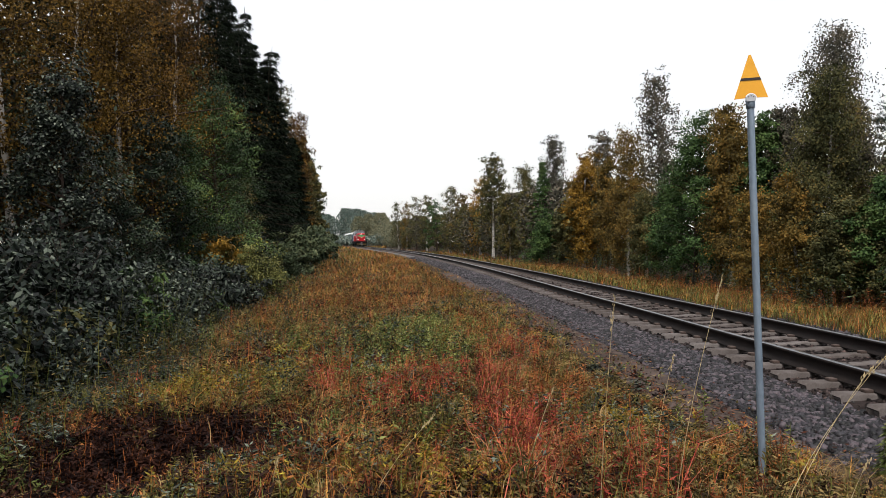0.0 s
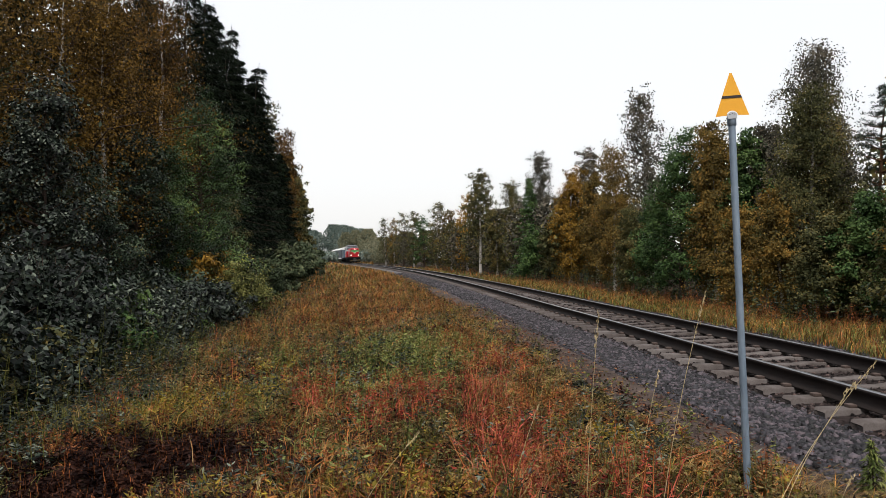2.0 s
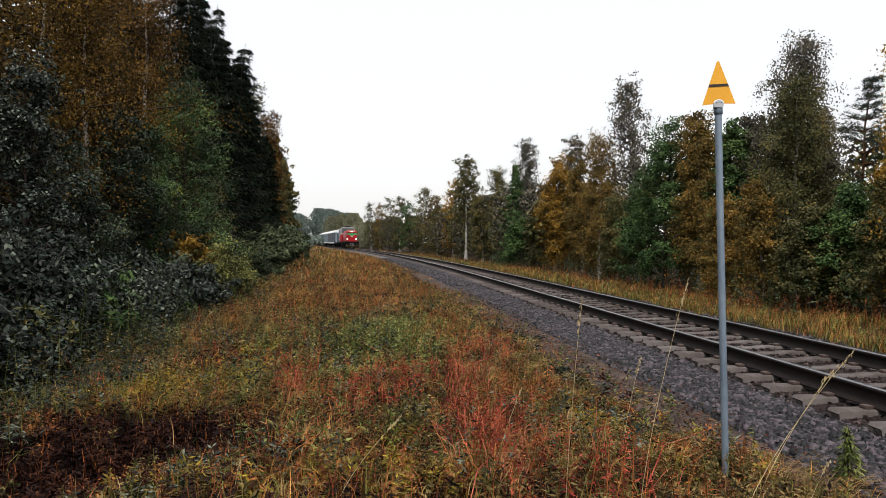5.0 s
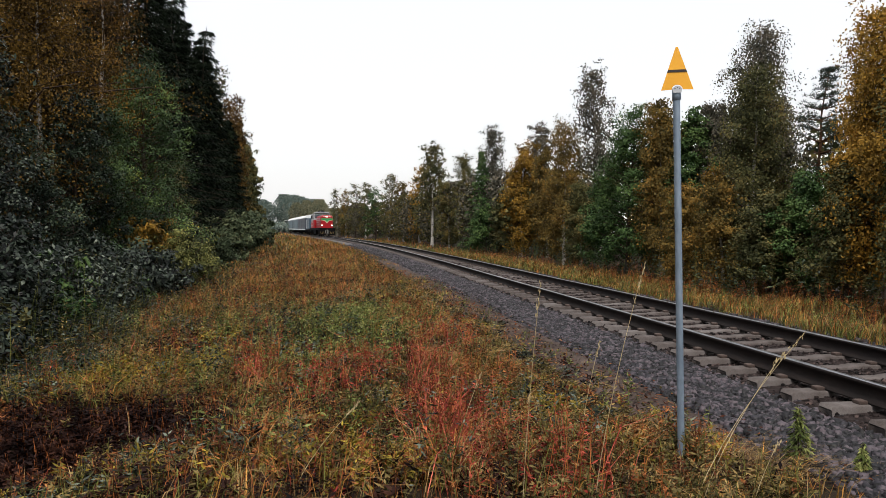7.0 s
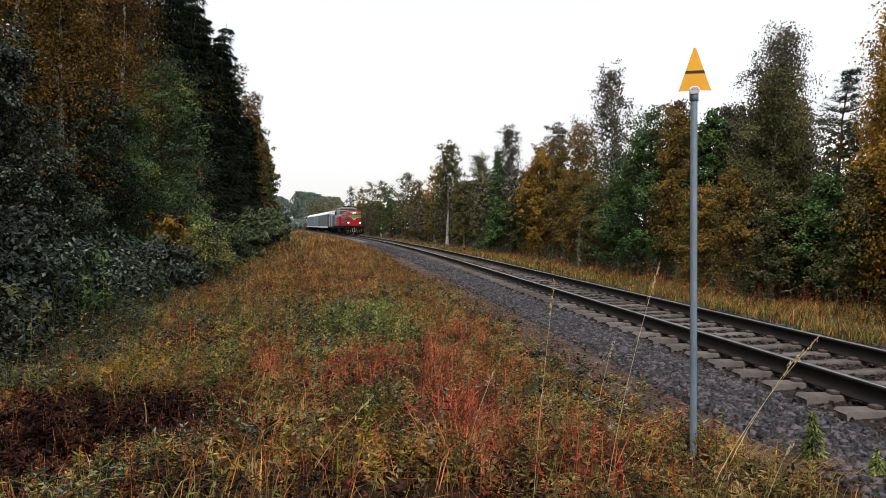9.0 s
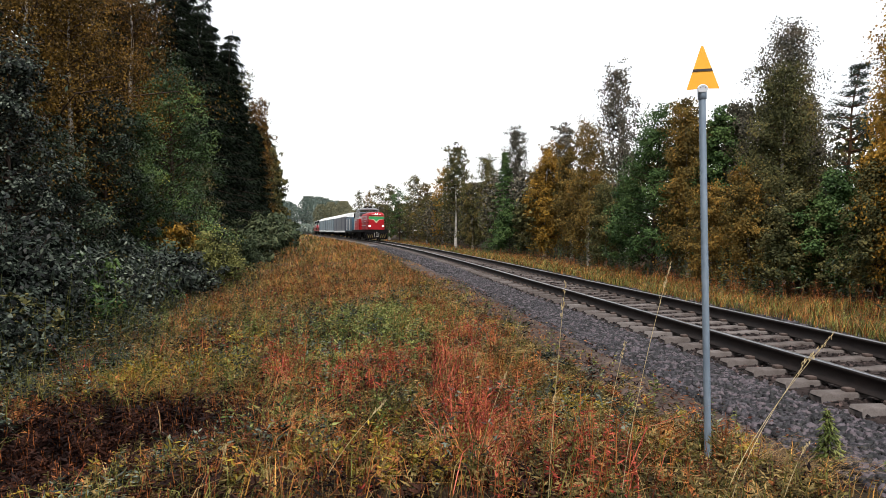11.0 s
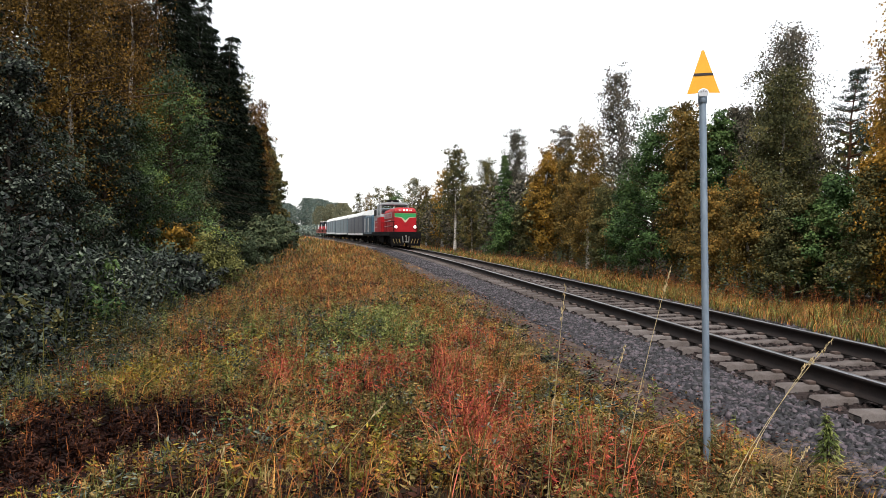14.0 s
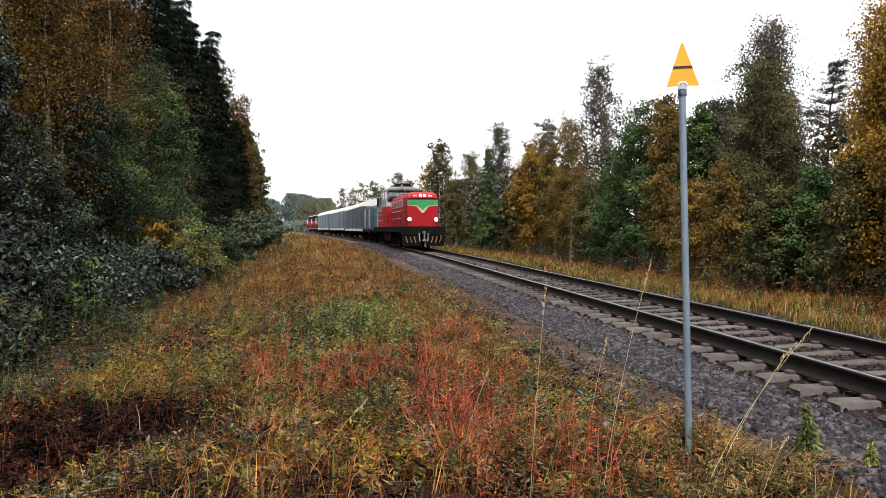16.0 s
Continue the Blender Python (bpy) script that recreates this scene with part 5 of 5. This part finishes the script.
def flat_part(name, pts, d, mat, parent, label="", axis="y"):
    """A thin plate from an outline of (across, up) points, d = (inner, outer) along the axis."""
    bm = bmesh.new()
    put = (lambda a, z, k: (a, k, z)) if axis == "y" else (lambda a, z, k: (k, a, z))
    lo = [bm.verts.new(put(a, z, d[0])) for a, z in pts]
    hi = [bm.verts.new(put(a, z, d[1])) for a, z in pts]
    bm.faces.new(lo)
    bm.faces.new(hi[::-1])
    n = len(pts)
    for i in range(n):
        bm.faces.new((lo[i], lo[(i + 1) % n], hi[(i + 1) % n], hi[i]))
    bmesh.ops.recalc_face_normals(bm, faces=bm.faces[:])
    return part(name, bm, mat, parent, label)


def build_locomotive():
    """Hooded diesel locomotive; its front is at y = 0, it points along +y, and z = 0 is the rail's top."""
    car = tagged(new("diesel_locomotive"), label="red diesel locomotive with grey cab and green nose band", category="locomotive")
    L, W, DECK, TOP = 19.2, 1.07, 1.48, 3.74
    C0, C1 = -8.9, -12.5  # the cab's front and back
    box_part("underframe", (-1.5, 1.5, -L, -0.15, 1.08, DECK), M_DARK, car, "black underframe and walkway", 0.03)
    fh = ring_body("front_hood", [(C0 - 0.05, W, DECK, TOP, 0.34), (-0.80, W, DECK, TOP, 0.34), (-0.52, W - 0.01, DECK, TOP - 0.10, 0.36), (-0.40, W - 0.03, DECK, TOP - 0.24, 0.30), (-0.35, W - 0.05, DECK, TOP - 0.44, 0.12)], M_RED, car, "red front hood")
    w = W - 0.06
    flat_part("nose_edging", [(-w, 3.20), (w, 3.20), (w, 2.84), (0.40, 2.78), (0.05, 2.36), (-0.05, 2.36), (-0.40, 2.78), (-w, 2.84)], (-0.352, -0.342), M_CREAM, fh, "cream edging of the nose band")
    flat_part("green_band", [(-w, 3.195), (w, 3.195), (w, 2.88), (0.36, 2.85), (0.0, 2.54), (-0.36, 2.85), (-w, 2.88)], (-0.341, -0.332), M_GREEN, fh, "green nose band")
    flat_part("nose_lip", [(-w, 3.30), (w, 3.30), (w, 3.34), (-w, 3.34)], (-0.43, -0.33), M_DARK, fh, "dark lip above the band")
    for s in (-1, 1):
        part("headlamp_rim", cyl_bm(bmesh.new(), (s * 0.89, -0.36, 1.94), (s * 0.89, -0.27, 1.94), 0.14, 20), M_STEEL, car, "steel headlamp rim")
        part("headlamp", cyl_bm(bmesh.new(), (s * 0.89, -0.30, 1.94), (s * 0.89, -0.255, 1.94), 0.115, 20), M_LAMP, car, "lit white headlamp")
        part("upper_headlamp", cyl_bm(bmesh.new(), (s * 0.13, -0.55, 3.50), (s * 0.13, -0.36, 3.50), 0.075, 16), M_LAMP, car, "lit white upper headlamp")
        for k in (0.42, 0.57):
            flat_part("number_bar", [(s * k - 0.05, 3.42), (s * k + 0.05, 3.42), (s * k + 0.05, 3.54), (s * k - 0.05, 3.54)], (-0.50, -0.385), M_WHITE, fh)
        box_part("grey_band", (s * W - 0.012, s * W + 0.012, C0, -2.2, 2.80, 3.34), M_GREY, fh, "light grey band with lettering", 0.004)
        for k in range(6):
            box_part("lettering_bar", (s * (W + 0.015) - 0.006, s * (W + 0.015) + 0.006, C0 + 0.7 + k * 0.95, C0 + 1.25 + k * 0.95, 2.88, 3.24), M_RED, fh, "", 0.002)
        for z in (2.02, 2.52):
            box_part("trim_strip", (s * (W + 0.005) - 0.012, s * (W + 0.005) + 0.012, C0 + 0.2, -3.0, z, z + 0.05), M_WHITE, fh, "thin white strip", 0.004)
        for k in range(9):
            box_part("hood_door", (s * (W + 0.004) - 0.01, s * (W + 0.004) + 0.01, C0 + 0.3 + k * 0.95, C0 + 1.14 + k * 0.95, 1.48, 1.96), M_RED, fh, "", 0.006)
    cab = ring_body("cab", [(C1, 1.46, DECK, 3.05, 0.05), (C0, 1.46, DECK, 3.05, 0.05)], M_RED, car, "red lower cab")
    up = new("cab_top")
    up.parent = car
    tagged(up, label="light grey window frames of the cab")
    for s in (-1, 1):
        for y in (C1 + 0.1, C1 + 1.72, C0 - 0.2):
            box_part("window_post", (s * 1.42 - 0.06, s * 1.42 + 0.06, y - 0.08, y + 0.08, 3.0, 4.36), M_GREY, up, "", 0.02)
        box_part("window_rail", (s * 1.42 - 0.05, s * 1.42 + 0.05, C1 + 0.1, C0 - 0.2, 3.02, 3.22), M_GREY, up, "", 0.02)
    for y in (C1 + 0.08, C0 - 0.12):
        box_part("window_post", (-0.05, 0.05, y - 0.06, y + 0.06, 3.0, 4.42), M_GREY, up, "", 0.02)
        box_part("window_rail", (-1.42, 1.42, y - 0.06, y + 0.06, 3.0, 3.36), M_GREY, up, "", 0.02)
    box_part("control_desk", (-1.1, 1.1, C0 - 0.9, C0 - 0.3, 3.0, 3.35), M_ROOFD, up, "dark control desk", 0.04)
    bm = bmesh.new()
    hoops = []
    for y, half, rise in ((C1 - 0.12, 1.42, 0.22), (C1 + 0.1, 1.50, 0.34), (C0 - 0.6, 1.50, 0.34), (C0 + 0.02, 1.44, 0.24), (C0 + 0.10, 1.40, 0.14)):
        hoops.append([bm.verts.new((half * math.cos(q), y, 4.30 + rise * math.sin(q) ** 0.8)) for q in np.linspace(math.pi, 0, 13)])
    for p, q in zip(hoops, hoops[1:]):
        for j in range(12):
            bm.faces.new((p[j], p[j + 1], q[j + 1], q[j]))
        bm.faces.new((p[0], q[0], q[12], p[12]))
    bm.faces.new(hoops[0])
    bm.faces.new(hoops[-1])
    bmesh.ops.recalc_face_normals(bm, faces=bm.faces[:])
    part("cab_roof", bm, M_ROOFD, car, "arched grey cab roof")
    for s in (-1, 1):
        pane = [(s * 0.07, 3.38), (s * 1.40, 3.34), (s * 1.36, 4.28), (s * 0.07, 4.34)]
        flat_part("windscreen", pane, (C0 - 0.13, C0 - 0.11), M_PANE, up, "pale reflecting windscreen pane")
        flat_part("windscreen", pane, (C1 + 0.07, C1 + 0.09), M_PANE, up, "pale reflecting windscreen pane")
        for y0, y1 in ((C1 + 0.3, C1 + 1.6), (C1 + 1.85, C0 - 0.4)):
            flat_part("side_window", [(y0, 3.2), (y1, 3.2), (y1, 4.22), (y0, 4.22)], (s * 1.42, s * 1.435), M_PANE, up, "side window pane", "x")
        box_part("cab_door", (s * 1.467 - 0.01, s * 1.467 + 0.01, C1 + 1.5, C1 + 2.2, 1.5, 2.95), M_RED, cab, "", 0.005)
        for z in (1.95, 2.42):
            part("handrail", cyl_bm(bmesh.new(), (s * 1.45, C0 + 0.1, z), (s * 1.45, -0.3, z), 0.012, 8), M_DARK, car)
        for k in range(7):
            part("rail_post", cyl_bm(bmesh.new(), (s * 1.45, -0.32 - k * 1.45, DECK - 0.02), (s * 1.45, -0.32 - k * 1.45, 2.42), 0.011, 8), M_DARK, car)
    part("exhaust_stack", box_bm(bmesh.new(), -0.5, 0.6, C0 - 2.2, C0 - 0.5, 4.56, 4.86, 0.06), M_DARK, car, "black roof vent")
    part("horn", cyl_bm(bmesh.new(), (0.3, C0 - 0.1, 4.62), (0.3, C0 + 0.35, 4.66), 0.04, 10, 0.08), M_STEEL, car)
    rh = ring_body("rear_hood", [(-L + 0.3, 1.14, DECK, 3.4, 0.2), (-L + 0.6, 1.2, DECK, 3.55, 0.2), (C1 + 0.05, 1.2, DECK, 3.55, 0.2)], M_RED, car, "red rear hood")
    for y0, y1 in ((C1 - 2.9, C1 - 0.35), (-L + 0.7, C1 - 3.2)):
        box_part("cooler_housing", (-1.30, 1.30, y0, y1, 3.2, 4.14), M_GREY, rh, "light grey cooler housing", 0.1)
        for s in (-1, 1):
            for k in range(2):
                a0 = y0 + 0.15 + k * (y1 - y0 - 0.3) / 2
                box_part("grille", (s * 1.302 - 0.012, s * 1.302 + 0.012, a0, a0 + (y1 - y0 - 0.3) / 2 - 0.16, 3.34, 4.02), M_DARK, rh, "black grille", 0.004)
    for s in (-1, 1):
        box_part("grey_band", (s * 1.2 - 0.012, s * 1.2 + 0.012, -L + 0.7, C1, 2.80, 3.30), M_GREY, rh, "light grey band", 0.004)
        box_part("grey_post", (s * 1.22 - 0.03, s * 1.22 + 0.03, C1 - 0.3, C1, DECK, 4.1), M_GREY, rh, "light grey corner post", 0.01)
        box_part("grey_post", (s * 1.22 - 0.03, s * 1.22 + 0.03, -L + 0.45, -L + 0.8, DECK, 4.1), M_GREY, rh, "light grey corner post", 0.01)
        for z in (2.02, 2.52):
            box_part("trim_strip", (s * 1.205 - 0.012, s * 1.205 + 0.012, -L + 0.9, C1 - 0.4, z, z + 0.05), M_WHITE, rh, "thin white strip", 0.004)
    # front platform, buffers, hoses, plough with stripes
    box_part("buffer_beam", (-1.48, 1.48, -0.18, 0.0, 0.92, DECK), M_DARK, car, "black buffer beam", 0.03)
    for s in (-1, 1):
        bm = cyl_bm(bmesh.new(), (s * 0.95, 0, 1.10), (s * 0.95, 0.42, 1.10), 0.10, 12)
        cyl_bm(bm, (s * 0.95, 0.42, 1.10), (s * 0.95, 0.48, 1.10), 0.22, 20)
        part("buffer", bm, M_DARK, car, "black buffer with round plate")
        pl = flat_part("plough", [(s * 0.16, 0.20), (s * 1.35, 0.20), (s * 1.42, 0.88), (s * 0.16, 0.88)], (-0.02, 0.05), M_DARK, car, "black snow plough half")
        for k in range(3):
            x = 0.48 + k * 0.27
            flat_part("warning_stripe", [(s * x, 0.42), (s * (x + 0.06), 0.42), (s * (x + 0.18), 0.82), (s * (x + 0.12), 0.82)], (0.052, 0.058), M_YELLOW, pl, "dull warning stripe")
        part("air_hose", cyl_bm(bmesh.new(), (s * 0.30, 0.06, 1.05), (s * 0.26, 0.2, 0.50), 0.035, 8), M_STEEL, car)
        part("front_rail", cyl_bm(bmesh.new(), (s * 1.45, -0.3, 2.42), (s * 0.99, -0.2, 2.42), 0.02, 8), M_DARK, car)
        part("front_rail", cyl_bm(bmesh.new(), (s * 1.45, -0.3, 1.95), (s * 0.99, -0.2, 1.95), 0.02, 8), M_DARK, car)
        part("front_rail_post", cyl_bm(bmesh.new(), (s * 1.12, -0.2, DECK), (s * 1.12, -0.2, 2.42), 0.02, 8), M_DARK, car)
        for z in (0.42, 0.70, 1.0):
            box_part("cab_step", (s * 1.40 - 0.12, s * 1.40 + 0.12, -0.62, -0.30, z, z + 0.04), M_DARK, car, "", 0.005)
    bm = box_bm(bmesh.new(), -0.07, 0.07, 0.0, 0.42, 0.98, 1.16, 0.03)
    cyl_bm(bm, (0, 0.40, 1.04), (0, 0.40, 0.58), 0.045, 10)
    box_bm(bm, -0.13, 0.13, 0.34, 0.44, 0.50, 0.62, 0.03)
    part("coupling_hook", bm, M_STEEL, car, "grey coupling hook and link")
    for y in (-4.0, -14.8):
        bg = box_part("bogie", (-1.12, 1.12, y - 2.2, y + 2.2, 0.42, 1.0), M_DARK, car, "black bogie frame", 0.06)
        for s in (-1, 1):
            for k in (-1.3, 1.3):
                box_part("axle_box", (s * 1.16 - 0.12, s * 1.16 + 0.12, y + k - 0.2, y + k + 0.2, 0.30, 0.76), M_DARK, bg, "", 0.04)
    box_part("fuel_tank", (-1.34, 1.34, -11.6, -7.0, 0.36, 1.1), M_DARK, car, "black fuel tank", 0.12)
    return car, wheelsets(car, (-2.7, -5.3, -13.5, -16.1)), L


def bogies(car, ys):
    for y in ys:
        b = box_part("bogie", (-1.05, 1.05, y - 1.6, y + 1.6, 0.40, 0.80), M_DARK, car, "black bogie frame", 0.06)
        for s in (-1, 1):
            for k in (-0.9, 0.9):
                box_part("axle_box", (s * 1.1 - 0.1, s * 1.1 + 0.1, y + k - 0.18, y + k + 0.18, 0.30, 0.68), M_DARK, b, "", 0.04)


def build_blue_car():
    car = tagged(new("service_wagon"), label="faded blue low service wagon with grey panels", category="rail wagon")
    L = 9.6
    box_part("underframe", (-1.42, 1.42, -L, 0, 0.95, 1.2), M_DARK, car, "black underframe", 0.03)
    b = ring_body("body", [(-L + 0.3, 1.40, 1.2, 3.5, 0.25), (-0.5, 1.40, 1.2, 3.5, 0.25), (-0.3, 1.36, 1.2, 3.3, 0.25)], M_BLUE, car, "faded blue body")
    for s in (-1, 1):
        for k in range(4):
            box_part("side_panel", (s * 1.405 - 0.012, s * 1.405 + 0.012, -L + 0.8 + k * 2.1, -L + 2.55 + k * 2.1, 1.4, 3.2), M_BLUE if k % 2 else M_GREY, b, "blue or grey side panel", 0.006)
        for k in range(5):
            box_part("side_post", (s * 1.42 - 0.03, s * 1.42 + 0.03, -L + 0.55 + k * 2.1, -L + 0.68 + k * 2.1, 1.2, 3.4), M_WAGOND, b, "", 0.01)
    bogies(car, (-2.2, -L + 2.2))
    return car, wheelsets(car, (-1.3, -3.1, -L + 1.3, -L + 3.1)), L


def build_covered(mat, label, L=22.4):
    car = tagged(new("covered_wagon"), label=label, category="rail wagon")
    box_part("underframe", (-1.42, 1.42, -L, 0, 0.90, 1.15), M_DARK, car, "black underframe", 0.03)
    b = ring_body("body", [(-L + 0.1, 1.50, 1.12, 3.75, 0.10), (-0.1, 1.50, 1.12, 3.75, 0.10)], mat, car, "grey panelled body")
    rings = []
    bm = bmesh.new()
    for y in (-L + 0.05, -0.05):
        rings.append([bm.verts.new((1.54 * math.cos(a), y, 3.66 + 0.78 * math.sin(a))) for a in np.linspace(math.pi, 0, 13)])
    for j in range(12):
        bm.faces.new((rings[0][j], rings[0][j + 1], rings[1][j + 1], rings[1][j]))
    for r in rings:
        bm.faces.new(r)
    bm.faces.new((rings[0][0], rings[1][0], rings[1][-1], rings[0][-1]))
    bmesh.ops.recalc_face_normals(bm, faces=bm.faces[:])
    part("roof", bm, M_ROOFW, car, "curved white roof")
    n = 4
    for s in (-1, 1):
        for k in range(n):
            y0 = -L + 0.35 + k * (L - 0.7) / n
            y1 = y0 + (L - 0.7) / n - 0.16
            box_part("sliding_panel", (s * 1.505 - 0.018, s * 1.505 + 0.018, y0, y1, 1.3, 3.62), mat, b, "grey side panel", 0.01)
        for k in range(n + 1):
            y0 = -L + 0.2 + k * (L - 0.7) / n
            box_part("side_post", (s * 1.53 - 0.03, s * 1.53 + 0.03, y0, y0 + 0.09, 1.15, 3.68), M_WAGOND, b, "", 0.008)
        box_part("sill", (s * 1.5 - 0.03, s * 1.5 + 0.03, -L + 0.1, -0.1, 0.98, 1.26), M_ROOFW, b, "pale lower sill", 0.01)
    bogies(car, (-3.6, -L + 3.6))
    return car, wheelsets(car, (-2.7, -4.5, -L + 2.7, -L + 4.5)), L


def build_flat(seed):
    """Flat wagon with a red track machine on it."""
    car = tagged(new("flat_wagon"), label="red-brown flat wagon carrying a red and white works machine", category="rail wagon")
    L = 12.4
    box_part("deck", (-1.4, 1.4, -L, 0, 1.0, 1.25), M_BROWN, car, "red-brown wagon deck", 0.03)
    for s in (-1, 1):
        for k in range(5):
            box_part("stanchion", (s * 1.42 - 0.04, s * 1.42 + 0.04, -L + 0.5 + k * 2.1, -L + 0.62 + k * 2.1, 1.1, 1.95), M_BROWN, car, "", 0.01)
    m = box_part("machine_body", (-1.05, 1.05, -L + 2.0, -2.2, 1.9, 2.75), M_RED, car, "red works machine", 0.12)
    cabin = box_part("machine_cab", (-0.9, 0.9, -4.6, -2.6, 2.6, 4.0), M_DARK, car, "dark machine cab with windows", 0.12)
    box_part("cab_window", (-0.75, 0.75, -2.62, -2.57, 3.0, 3.8), M_GLASS, cabin, "", 0.01)
    box_part("cab_roof", (-0.98, 0.98, -4.7, -2.5, 3.98, 4.1), M_WHITE, cabin, "white roof", 0.04)
    for s in (-1, 1):
        box_part("white_panel", (s * 1.06 - 0.02, s * 1.06 + 0.02, -L + 2.4, -L + 4.2, 2.1, 3.3), M_WHITE, m, "white side panel", 0.02)
        for y in (-L + 3.0, -3.2):
            bm = cyl_bm(bmesh.new(), (s * 0.75, y, 1.75), (s * 1.1, y, 1.75), 0.5, 18)
            part("machine_tyre", bm, M_DARK, m, "black tyre")
    return car, wheelsets(car, (-1.8, -L + 1.8)), L


TRAIN = []
lead = 0.0
for make in (build_locomotive, build_blue_car, lambda: build_covered(M_WAGOND, "long dark grey covered wagon with white roof"), lambda: build_covered(M_WAGON, "long light grey covered wagon with white roof"), lambda: build_covered(M_WAGON, "long light grey covered wagon with white roof"), lambda: build_flat(1), lambda: build_flat(2), lambda: build_flat(3)):
    car, wheels, length = make()
    tagged(car, group="vehicles of the train")
    TRAIN.append((car, wheels, lead))
    lead += length + 0.9


def front_at(t):
    """How far along the track the train's front stands."""
    return float(np.interp(t, [0, 3.5, 6, 9, 11.5, 13.5, 15.5, 16], [198.0, 159.5, 136.0, 110.5, 88.3, 69.4, 50.1, 45.2]))


def front_smooth(t):
    return sum(front_at(min(16, max(0, t + k))) - 9.6 * (min(16, max(0, t + k)) - t - k) * -1 for k in (-1, -0.5, 0, 0.5, 1)) / 5


def motions():
    times = [k * 0.5 for k in range(33)]
    for car, wheels, gap in TRAIN:
        rows = []
        for t in times:
            y = front_smooth(t) + gap
            mid = y + 9
            rows.append((t, pose(float(track_x(y)), y, RAIL_TOP + float(grade(y)), 0, 0, 180 - math.degrees(math.atan(float(track_slope(mid)))))))
        walk(car, rows)
        for w, wy, r in wheels:
            steps = [k / 15 for k in range(241)]
            walk(w, [(t, pose(0, wy, r, math.degrees(-(front_smooth(0) - front_smooth(t)) / r), 0, 0)) for t in steps])


motions()
